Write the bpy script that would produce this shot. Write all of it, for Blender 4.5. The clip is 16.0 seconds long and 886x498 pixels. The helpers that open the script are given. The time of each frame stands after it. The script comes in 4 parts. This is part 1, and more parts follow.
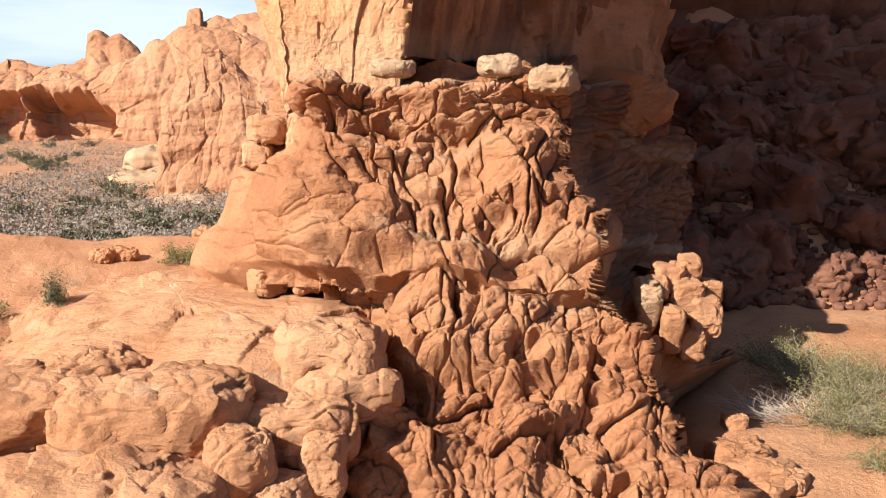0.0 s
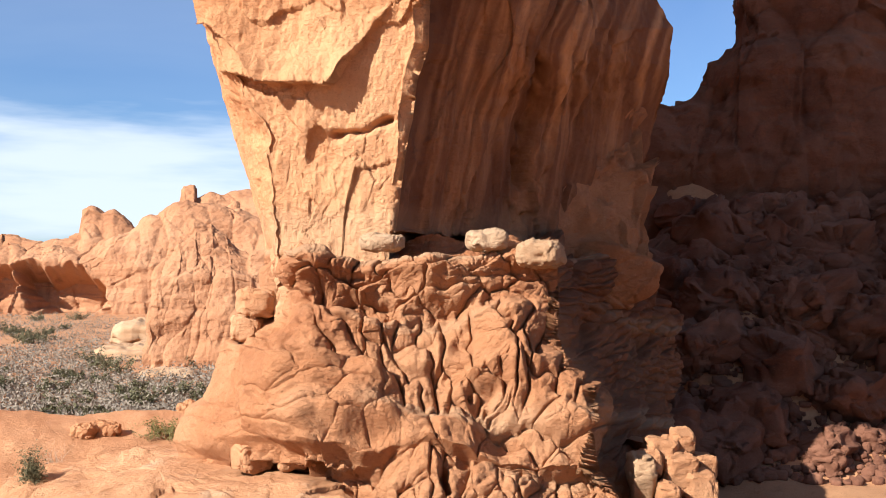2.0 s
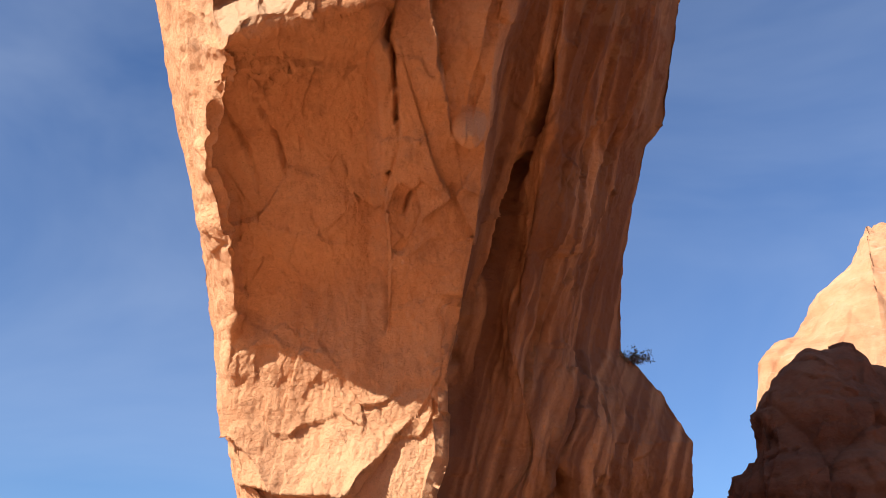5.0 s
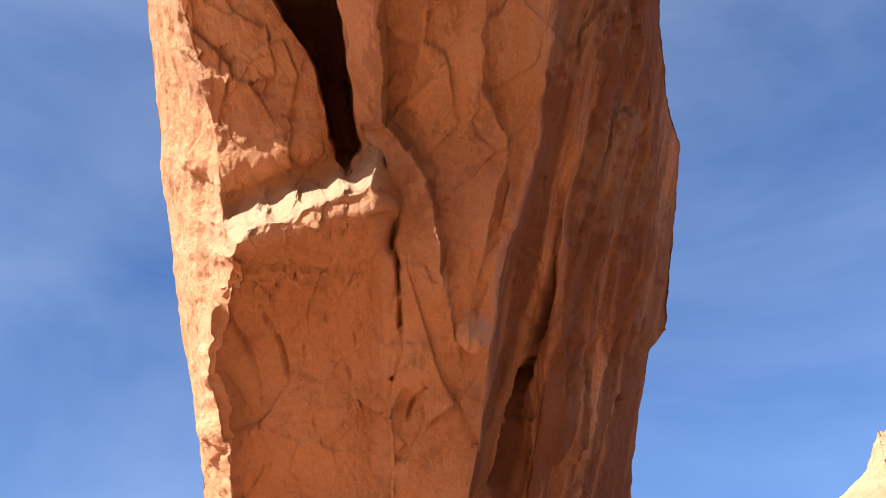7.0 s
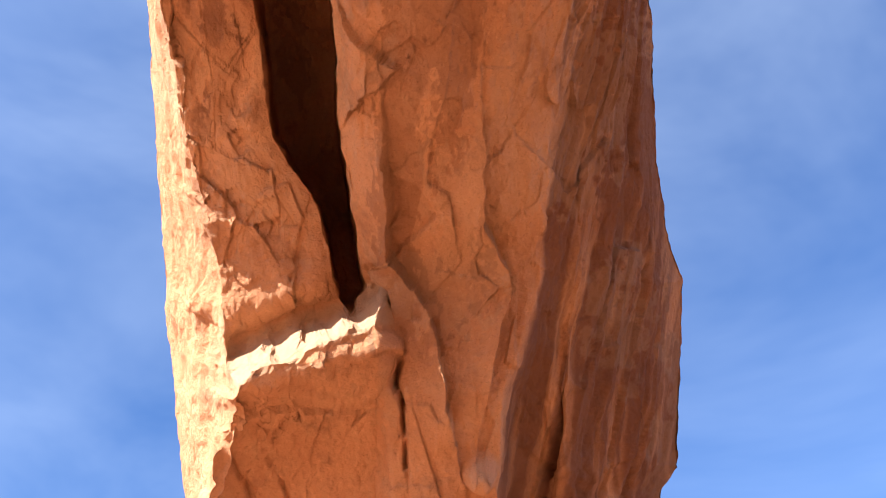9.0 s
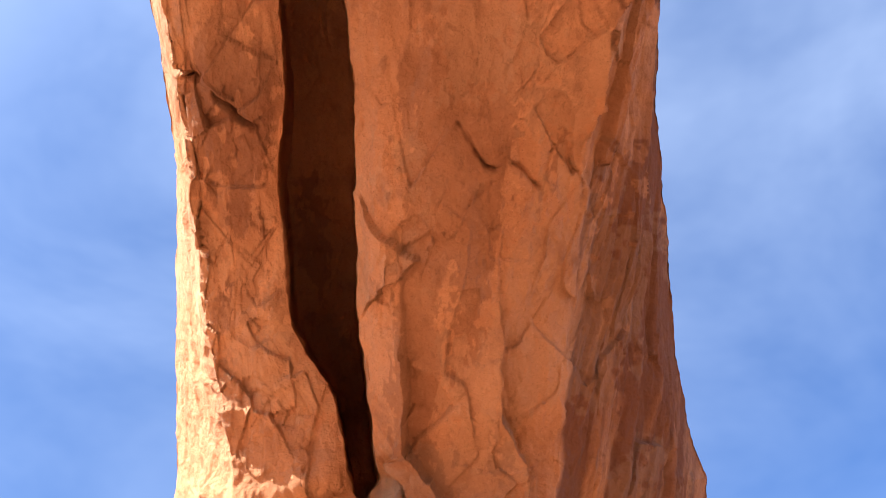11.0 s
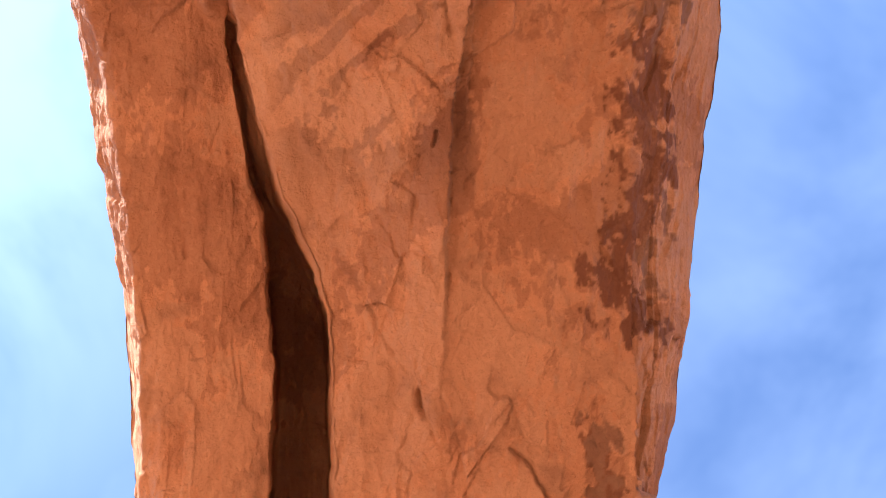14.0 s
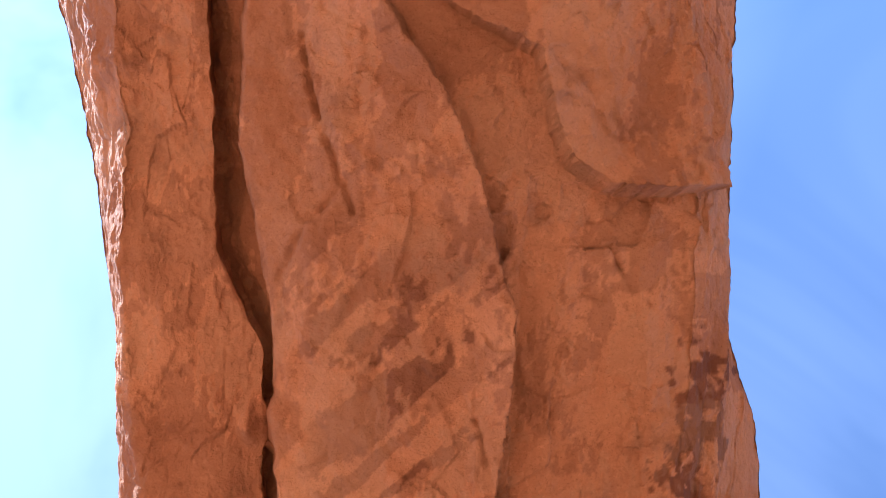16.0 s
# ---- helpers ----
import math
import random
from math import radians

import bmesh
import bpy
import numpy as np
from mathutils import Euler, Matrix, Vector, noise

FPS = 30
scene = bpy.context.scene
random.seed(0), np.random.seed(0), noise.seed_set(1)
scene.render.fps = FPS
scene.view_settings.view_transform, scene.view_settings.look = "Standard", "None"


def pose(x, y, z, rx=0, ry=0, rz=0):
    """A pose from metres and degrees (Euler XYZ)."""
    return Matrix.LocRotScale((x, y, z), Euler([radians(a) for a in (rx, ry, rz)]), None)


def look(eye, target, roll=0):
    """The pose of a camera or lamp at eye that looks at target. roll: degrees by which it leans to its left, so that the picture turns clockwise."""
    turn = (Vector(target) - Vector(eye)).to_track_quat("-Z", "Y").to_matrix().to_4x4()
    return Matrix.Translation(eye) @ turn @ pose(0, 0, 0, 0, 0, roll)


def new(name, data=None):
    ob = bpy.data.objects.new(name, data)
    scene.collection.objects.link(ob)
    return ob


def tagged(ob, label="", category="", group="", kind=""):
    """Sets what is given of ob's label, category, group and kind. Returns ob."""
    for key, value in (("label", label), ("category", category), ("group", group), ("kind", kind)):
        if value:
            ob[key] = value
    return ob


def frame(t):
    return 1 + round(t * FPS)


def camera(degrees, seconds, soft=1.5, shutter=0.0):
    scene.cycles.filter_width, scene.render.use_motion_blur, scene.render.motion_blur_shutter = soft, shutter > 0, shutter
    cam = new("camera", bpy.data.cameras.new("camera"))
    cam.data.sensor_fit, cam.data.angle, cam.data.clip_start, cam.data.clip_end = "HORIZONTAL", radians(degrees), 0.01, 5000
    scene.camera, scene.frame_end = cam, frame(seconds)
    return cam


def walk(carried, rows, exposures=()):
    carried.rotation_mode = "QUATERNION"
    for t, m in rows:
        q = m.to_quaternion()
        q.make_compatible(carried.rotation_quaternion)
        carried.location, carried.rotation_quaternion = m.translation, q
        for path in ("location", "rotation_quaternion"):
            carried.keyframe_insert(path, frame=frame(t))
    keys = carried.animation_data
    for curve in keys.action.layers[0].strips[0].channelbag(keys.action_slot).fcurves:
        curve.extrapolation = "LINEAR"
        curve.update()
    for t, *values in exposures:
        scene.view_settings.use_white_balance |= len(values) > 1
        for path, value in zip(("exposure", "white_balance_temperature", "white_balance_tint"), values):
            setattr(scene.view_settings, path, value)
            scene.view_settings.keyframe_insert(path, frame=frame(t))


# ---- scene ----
EXPOSURES = [(0.0, 1.12, 6500, 10), (3.0, 1.1, 6450, 10), (5.0, 1.08, 6300, 10), (8.0, 1.66, 5900, 10), (10.5, 1.98, 5850, 10), (12.0, 2.05, 5850, 10), (14.0, 2.17, 5300, 10), (16.0, 1.92, 4950, 10)]
# The camera stands on a ledge inside the arch and tilts up: seconds, pan, pitch, roll in degrees.
EYE = Vector((0.0, 0.0, 10.0))
cam = camera(48.87, 16.0, soft=0.95)
TILTS = [
    (0.0, 0.00, -8.93, 0.00),
    (0.5, -0.09, -6.31, 0.05),
    (1.0, -0.21, -3.90, 0.28),
    (1.5, -0.21, -1.29, 0.48),
    (2.0, -0.67, 1.19, -0.03),
    (2.5, -0.66, 3.38, 0.14),
    (3.0, -0.44, 7.08, 0.02),
    (3.5, -0.98, 12.74, 0.41),
    (4.0, -0.94, 16.94, 0.36),
    (4.5, 0.07, 21.28, 0.26),
    (5.0, 0.52, 25.14, 0.10),
    (5.2, 0.58, 26.45, 0.07),
    (7.5, 0.84, 39.45, -0.60),
    (8.0, 0.98, 41.45, -1.07),
    (8.2, 0.68, 42.28, -0.87),
    (10.3, 1.11, 51.76, -2.26),
    (10.5, 1.49, 53.24, -1.59),
    (11.0, 1.66, 56.43, -0.93),
    (11.5, 1.87, 60.51, -0.63),
    (12.0, 1.61, 65.11, -0.46),
    (12.5, 1.16, 69.34, -0.31),
    (13.0, 0.41, 74.51, 0.14),
    (13.5, 1.19, 80.07, -0.11),
    (14.0, 0.72, 86.93, -0.08),
    (14.5, 1.11, 93.60, 0.76),
    (15.0, 1.67, 100.06, 0.70),
    (15.5, 2.34, 105.56, 0.38),
    (16.0, 2.83, 111.90, 0.24),
]
walk(cam, [(t, Matrix.Translation(EYE) @ pose(0, 0, 0, 90 + pitch) @ pose(0, 0, 0, 0, pan) @ pose(0, 0, 0, 0, 0, roll)) for t, pan, pitch, roll in TILTS], EXPOSURES)

# ---- light ----
SUN_TO = Vector((-0.67, -0.53, 0.53)).normalized()
sun = new("sun", bpy.data.lights.new("sun", "SUN"))
sun.data.energy, sun.data.angle, sun.data.color = 5.0, radians(0.5), (1.0, 0.95, 0.88)
sun.matrix_world = look(EYE + SUN_TO * 60, EYE)
world = bpy.data.worlds.new("sky")
scene.world = world
world.use_nodes = True
wn, wl = world.node_tree.nodes, world.node_tree.links
sky = wn.new("ShaderNodeTexSky")
sky.sky_type, sky.sun_disc = "NISHITA", False
sky.sun_elevation = math.asin(SUN_TO.z)
sky.sun_rotation = math.atan2(SUN_TO.x, SUN_TO.y)
sky.air_density, sky.dust_density, sky.ozone_density = 1.0, 0.35, 2.5
back = wn["Background"]
back.inputs["Strength"].default_value = 0.049
coord = wn.new("ShaderNodeTexCoord")
stretch = wn.new("ShaderNodeMapping")
stretch.inputs["Scale"].default_value = (1.0, 1.2, 2.2)
cirrus = wn.new("ShaderNodeTexNoise")
cirrus.inputs["Scale"].default_value, cirrus.inputs["Detail"].default_value = 1.6, 5.0
cirrus.inputs["Roughness"].default_value, cirrus.inputs["Distortion"].default_value = 0.55, 0.6
veil = wn.new("ShaderNodeMapRange")
for key, value in (("From Min", 0.25), ("From Max", 0.95), ("To Min", 0.0), ("To Max", 0.38)):
    veil.inputs[key].default_value = value
cloud = wn.new("ShaderNodeMixRGB")
cloud.inputs["Color2"].default_value = (9.8, 10.7, 11.8, 1)
wl.new(coord.outputs["Generated"], stretch.inputs["Vector"])
wl.new(stretch.outputs["Vector"], cirrus.inputs["Vector"])
wl.new(cirrus.outputs["Fac"], veil.inputs["Value"])
# thin cloud: a bank of streaks low in the west, and a bright veil round the sun
def sky_math(kind, a, b=None):
    node = wn.new("ShaderNodeMath")
    node.operation = kind
    for k, v in enumerate((a, b)):
        if v is not None:
            wl.new(v, node.inputs[k])
    return node.outputs[0]


def sky_range(value, low, high, top, bottom=0.0):
    node = wn.new("ShaderNodeMapRange")
    node.interpolation_type = "SMOOTHSTEP"
    for key, v in (("From Min", low), ("From Max", high), ("To Min", bottom), ("To Max", top)):
        node.inputs[key].default_value = v
    wl.new(value, node.inputs["Value"])
    return node.outputs["Result"]


split = wn.new("ShaderNodeSeparateXYZ")
wl.new(coord.outputs["Generated"], split.inputs["Vector"])
flat = wn.new("ShaderNodeMapping")
flat.inputs["Scale"].default_value, flat.inputs["Location"].default_value = (1.6, 1.6, 12.0), (0.3, 0.0, 0.1)
streaks = wn.new("ShaderNodeTexNoise")
streaks.inputs["Scale"].default_value, streaks.inputs["Detail"].default_value, streaks.inputs["Roughness"].default_value = 1.0, 6.0, 0.55
wl.new(coord.outputs["Generated"], flat.inputs["Vector"])
wl.new(flat.outputs["Vector"], streaks.inputs["Vector"])
low_sky = sky_math("MULTIPLY", sky_range(split.outputs["Z"], 0.22, 0.13, 1.0), sky_range(split.outputs["X"], 0.12, -0.20, 1.0))
bank = sky_math("MULTIPLY", low_sky, sky_range(streaks.outputs["Fac"], 0.40, 0.66, 0.75))
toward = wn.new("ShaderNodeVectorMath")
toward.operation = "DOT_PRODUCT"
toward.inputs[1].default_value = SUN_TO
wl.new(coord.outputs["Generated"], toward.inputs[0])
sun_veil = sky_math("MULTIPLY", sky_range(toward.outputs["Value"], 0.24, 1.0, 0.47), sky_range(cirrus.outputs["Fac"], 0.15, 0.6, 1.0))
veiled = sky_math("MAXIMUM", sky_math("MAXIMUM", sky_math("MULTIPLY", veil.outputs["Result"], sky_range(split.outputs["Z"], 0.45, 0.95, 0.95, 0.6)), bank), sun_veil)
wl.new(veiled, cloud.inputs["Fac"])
clear = wn.new("ShaderNodeMixRGB")
clear.blend_type = "MULTIPLY"
clear.inputs["Fac"].default_value, clear.inputs["Color2"].default_value = 1.0, (0.62, 0.93, 1.32, 1)
wl.new(sky.outputs["Color"], clear.inputs["Color1"])
wl.new(clear.outputs["Color"], cloud.inputs["Color1"])
wl.new(cloud.outputs["Color"], back.inputs["Color"])


# ---- noise over arrays of points ----
def hashed(ix, iy, iz, seed):
    h = ix.astype(np.uint32) * np.uint32(374761393) + iy.astype(np.uint32) * np.uint32(668265263) + iz.astype(np.uint32) * np.uint32(2147483629) + np.uint32((seed * 1274126177) & 0xFFFFFFFF)
    h = (h ^ (h >> np.uint32(13))) * np.uint32(1274126177)
    h = (h ^ (h >> np.uint32(16))) * np.uint32(2246822519)
    return ((h ^ (h >> np.uint32(15))) & np.uint32(0xFFFFFF)).astype(np.float32) * np.float32(1 / 0x1000000)


def value_noise(p, seed=0):
    p = np.asarray(p, np.float32)
    i = np.floor(p).astype(np.int32)
    f = p - i
    f = f * f * (3 - 2 * f)
    total = 0
    for a in (0, 1):
        for b in (0, 1):
            for c in (0, 1):
                w = (f[..., 0] if a else 1 - f[..., 0]) * (f[..., 1] if b else 1 - f[..., 1]) * (f[..., 2] if c else 1 - f[..., 2])
                total = total + w * hashed(i[..., 0] + a, i[..., 1] + b, i[..., 2] + c, seed)
    return total * 2 - 1


def fbm(p, octaves=4, seed=0, gain=0.5):
    total, amp = 0, 1.0
    for k in range(octaves):
        total = total + amp * value_noise(p, seed + k)
        p, amp = p * 2.03 + 7.1, amp * gain
    return total


def cells(p, seed=0, jitter=0.9, flat=False):
    """Cell noise: nearest and second distances, way from the nearest seed, and its number. flat: over the first two axes alone."""
    p = np.asarray(p, np.float32)
    i = np.floor(p).astype(np.int32)
    f = p - i
    f1 = np.full(p.shape[:-1], 9.0, np.float32)
    f2 = f1.copy()
    vx, vy, vz, ident = (np.zeros(p.shape[:-1], np.float32) for _ in range(4))
    for a in (-1, 0, 1):
        for b in (-1, 0, 1):
            for c in ((0,) if flat else (-1, 0, 1)):
                x, y, z = i[..., 0] + a, i[..., 1] + b, i[..., 2] + c
                h0, h1 = hashed(x, y, z, seed), hashed(x, y, z, seed + 1)
                dx, dy = f[..., 0] - (a + 0.5 + jitter * (h0 - 0.5)), f[..., 1] - (b + 0.5 + jitter * (h1 - 0.5))
                dz = 0 * dx if flat else f[..., 2] - (c + 0.5 + jitter * (hashed(x, y, z, seed + 2) - 0.5))
                d = dx * dx + dy * dy + dz * dz
                near = d < f1
                f2 = np.where(near, f1, np.minimum(f2, d))
                f1 = np.where(near, d, f1)
                vx, vy, vz = np.where(near, dx, vx), np.where(near, dy, vy), np.where(near, dz, vz)
                ident = np.where(near, h0 * 0.61 + h1 * 0.39, ident)
    return np.sqrt(f1), np.sqrt(f2), np.stack([vx, vy, vz], -1), ident


def flakes(p, seed=0, flat=False):
    """Spalled rock: every cell is a tilted facet."""
    _, _, way, ident = cells(p, seed, flat=flat)
    g = np.stack([np.cos(ident * 61), np.sin(ident * 97), np.cos(ident * 151 + 1)], -1)
    return (way * g).sum(-1) + 0.6 * (ident - 0.5)


def ease(x, a, b):
    t = np.clip((x - a) / (b - a), 0, 1)
    return t * t * (3 - 2 * t)


# ---- meshes ----
def mesh_of(name, verts, quads):
    me = bpy.data.meshes.new(name)
    verts, quads = np.asarray(verts, np.float32).reshape(-1, 3), np.asarray(quads, np.int32)
    n, k = quads.shape
    me.vertices.add(len(verts)), me.loops.add(n * k), me.polygons.add(n)
    me.vertices.foreach_set("co", verts.ravel())
    me.loops.foreach_set("vertex_index", quads.ravel())
    me.polygons.foreach_set("loop_start", np.arange(0, n * k, k, dtype=np.int32))
    me.polygons.foreach_set("use_smooth", np.ones(n, bool))
    me.update(calc_edges=True)
    me.validate()
    return me


def grid_quads(rows, cols, wrap=False):
    r, c = np.meshgrid(np.arange(rows - 1), np.arange(cols if wrap else cols - 1), indexing="ij")
    r, c = r.ravel(), c.ravel()
    d = (c + 1) % cols
    return np.stack([r * cols + c, r * cols + d, (r + 1) * cols + d, (r + 1) * cols + c], 1)


def normals_of(P, wrap=False):
    du = np.gradient(P, axis=0)
    dv = (np.roll(P, -1, 1) - np.roll(P, 1, 1)) if wrap else np.gradient(P, axis=1)
    n = np.cross(du, dv)
    return n / np.maximum(np.linalg.norm(n, axis=-1, keepdims=True), 1e-9)


def part(name, me, material, parent=None, label=""):
    ob = new(name, me)
    me.materials.append(material)
    ob.parent = parent
    return tagged(ob, label)


def thing(name, label, category, group="", kind="", place=(0, 0, 0)):
    ob = new(name)
    ob.location = place
    return tagged(ob, label, category, group, kind)


# ---- materials ----
def rock_material(name, dark, mid, light, scale=1.0, streak=0.0, bump=0.5, pale=0.0, marks=False):
    m = bpy.data.materials.new(name)
    m.use_nodes = True
    n, l = m.node_tree.nodes, m.node_tree.links
    bsdf = n["Principled BSDF"]
    bsdf.inputs["Roughness"].default_value = 0.92
    bsdf.inputs["Specular IOR Level"].default_value = 0.10
    geo = n.new("ShaderNodeNewGeometry")

    def noise_at(size, detail, stretch_by=(1, 1, 1), rough=0.6):
        mp = n.new("ShaderNodeMapping")
        mp.inputs["Scale"].default_value = stretch_by
        t = n.new("ShaderNodeTexNoise")
        t.inputs["Scale"].default_value, t.inputs["Detail"].default_value, t.inputs["Roughness"].default_value = size, detail, rough
        l.new(geo.outputs["Position"], mp.inputs["Vector"])
        l.new(mp.outputs["Vector"], t.inputs["Vector"])
        return t.outputs["Fac"]

    broad = noise_at(0.35 * scale, 5)
    ramp = n.new("ShaderNodeValToRGB")
    ramp.color_ramp.elements[0].position, ramp.color_ramp.elements[0].color = 0.3, (*dark, 1)
    ramp.color_ramp.elements[1].position, ramp.color_ramp.elements[1].color = 0.72, (*light, 1)
    ramp.color_ramp.elements.new(0.5).color = (*mid, 1)
    l.new(broad, ramp.inputs["Fac"])
    colour = ramp.outputs["Color"]

    def over(colour, fac, low, high, tint, blend="MIX", strength=1.0):
        rng = n.new("ShaderNodeMapRange")
        for key, value in (("From Min", low), ("From Max", high), ("To Min", 0.0), ("To Max", strength)):
            rng.inputs[key].default_value = value
        mix = n.new("ShaderNodeMixRGB")
        mix.blend_type = blend
        mix.inputs["Color2"].default_value = (*tint, 1)
        l.new(fac, rng.inputs["Value"])
        l.new(rng.outputs["Result"], mix.inputs["Fac"])
        l.new(colour, mix.inputs["Color1"])
        return mix.outputs["Color"]

    colour = over(colour, noise_at(0.22 * scale, 4, (0.6, 0.6, 5.0)), 0.5, 0.72, light, strength=0.5)
    colour = over(colour, noise_at(3.1 * scale, 8, (1, 1, 1.8), rough=0.75), 0.54, 0.70, tuple(0.72 * v for v in dark), strength=0.42)
    colour = over(colour, noise_at(11.0 * scale, 6, rough=0.75), 0.54, 0.72, tuple(min(1.0, 1.18 * v) for v in light), strength=0.5)
    colour = over(colour, noise_at(26.0 * scale, 4, rough=0.8), 0.56, 0.70, tuple(0.5 * v for v in dark), strength=0.55)
    if marks:
        # dark mark: varnish on the arch, and shade painted on the right flanks
        for key, tint, strength in (("stain_shade", (0.13, 0.05, 0.03), 0.8), ("pale", (0.46, 0.31, 0.19), 0.6)):
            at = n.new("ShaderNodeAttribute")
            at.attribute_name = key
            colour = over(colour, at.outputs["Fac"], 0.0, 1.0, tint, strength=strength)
    if pale:
        colour = over(colour, noise_at(0.8 * scale, 5, (1, 1, 3.0)), 0.6, 0.72, (0.50, 0.37, 0.25), strength=pale)
    if streak:
        colour = over(colour, noise_at(0.9 * scale, 4, (1.6, 1.6, 0.22)), 0.56, 0.72, (0.12, 0.05, 0.032), strength=streak)
    l.new(colour, bsdf.inputs["Base Color"])
    normal = None
    for size, detail, far, strength, stretch_by in ((2.2, 6, 0.16, 0.55, (1, 1, 1.5)), (8.0, 8, 0.07, 0.9, (1, 1, 1.6)), (30.0, 5, 0.02, 0.8, (1, 1, 1))):
        b = n.new("ShaderNodeBump")
        b.inputs["Strength"].default_value, b.inputs["Distance"].default_value = min(1.0, strength * bump * 2), far / scale ** 0.5
        l.new(noise_at(size * scale, detail, stretch_by, 0.68), b.inputs["Height"])
        if normal is not None:
            l.new(normal, b.inputs["Normal"])
        normal = b.outputs["Normal"]
    l.new(normal, bsdf.inputs["Normal"])
    return m


sandstone = rock_material("arch_sandstone", (0.464, 0.212, 0.098), (0.576, 0.284, 0.138), (0.663, 0.358, 0.185), streak=0.35, marks=True)
mudstone = rock_material("knobby_mudstone", (0.315, 0.128, 0.060), (0.415, 0.187, 0.089), (0.489, 0.257, 0.137), bump=0.7, marks=True)
slickrock = rock_material("pale_slickrock", (0.369, 0.164, 0.077), (0.441, 0.217, 0.109), (0.513, 0.289, 0.160), pale=0.45, bump=0.45)
caprock = rock_material("pale_caprock", (0.374, 0.209, 0.112), (0.433, 0.270, 0.157), (0.494, 0.344, 0.224), bump=0.5)
# rock with shade lowered into its base colour, for the wall on the right
shade_rock = rock_material("shade_darkened_rock", (0.116, 0.048, 0.029), (0.170, 0.071, 0.041), (0.224, 0.102, 0.058))
far_rock = rock_material("distant_sandstone", (0.310, 0.139, 0.070), (0.384, 0.187, 0.098), (0.449, 0.245, 0.139), scale=0.2, bump=1.0, streak=0.5)
sand = rock_material("red_sand", (0.359, 0.163, 0.080), (0.425, 0.208, 0.105), (0.481, 0.258, 0.138), bump=0.5)

# ---- the arch: leg, span overhead and far leg, one loft about the eye ----
def table(x, text):
    pairs = [tuple(float(v) for v in q.split(":")) for q in text.split()]
    return np.interp(x, [p[0] for p in pairs], [p[1] for p in pairs])


SPREAD = "-4:-.155 0:-.168 3:-.184 5:-.194 10:-.218 18:-.247 26:-.266 35:-.293 42:-.308 52:-.313 61:-.310 69:-.322 80:-.343 88:-.356 103:-.386 111:-.410 126:-.446 150:-.43 200:-.36"
RIGHT = "-4:.205 5:.214 8:.226 11:.240 14:.243 17:.212 19.3:.174 23:.175 26.5:.184 31:.200 32.3:.217 35:.223 41:.229 43:.232 46:.216 51:.205 56:.204 64:.192 71:.192 77:.221 83:.240 92:.253 98.5:.268 102:.264 107:.243 126:.243 150:.26 200:.30"
INNER = "-4:-.16 8:-.170 12:-.212 16:-.228 20:-.222 25:-.224 30:-.246 39:-.237 46:-.25 50:-.268 54:-.283 66:-.30 79:-.318 98:-.352 111:-.388 150:-.38 200:-.33"
RIDGE = "-4:-.05 5:-.033 11:-.018 13:-.006 18:-.006 26:.025 31:.034 37:.043 43:.084 52:.10 65:.120 72:.157 82:.185 97:.17 104:.203 115:.217 126:.195 200:.1"
CRACK_L = "-4:-.112 41.5:-.112 42.5:-.120 48:-.137 52:-.183 61:-.193 66:-.181 72:-.185 80:-.179 89:-.195 91:-.21 99:-.229 106:-.233 112:-.285 126:-.286 200:-.25"
CRACK_R = "-4:-.108 41.5:-.108 43.5:-.103 48:-.113 52:-.121 64:-.118 76:-.132 83:-.139 86:-.155 90.5:-.186 98:-.219 106:-.223 110:-.234 118:-.262 126:-.249 200:-.22"
REACH = "-4:20.1 0:19.9 8:19.6 17:19.5 20:19.2 30:17.8 37:16.9 45:17.0 52:16.7 60:15.9 75:14.6 90:14.0 112:13.8 135:15 160:18 175:20.5 200:22.5"


def trace(s, phi, text):
    """Distance, in degrees, to a line of lateral slope and elevation, and the side on which a place lies."""
    pts = [tuple(float(v) for v in q.split(",")) for q in text.split()]
    best, side = np.full(s.shape, 99.0), np.zeros(s.shape)
    for (s0, p0), (s1, p1) in zip(pts[:-1], pts[1:]):
        ax, ay, bx, by = s0 * 57.3, p0, s1 * 57.3, p1
        px, py, vx, vy = s * 57.3 - ax, phi - ay, bx - ax, by - ay
        f = np.clip((px * vx + py * vy) / (vx * vx + vy * vy), 0, 1)
        d = np.hypot(px - f * vx, py - f * vy)
        near = d < best
        best, side = np.where(near, d, best), np.where(near, np.sign(vx * py - vy * px), side)
    return best, side


def groove(s, phi, text, width, depth):
    d, _ = trace(s, phi, text)
    return -depth * np.exp(-(d / width) ** 2)


def step(s, phi, text, height, reach_):
    """The rock stands proud on the left side of a line and fades away from it."""
    d, side = trace(s, phi, text)
    return height * np.where(side > 0, np.exp(-d / reach_), 0.0)


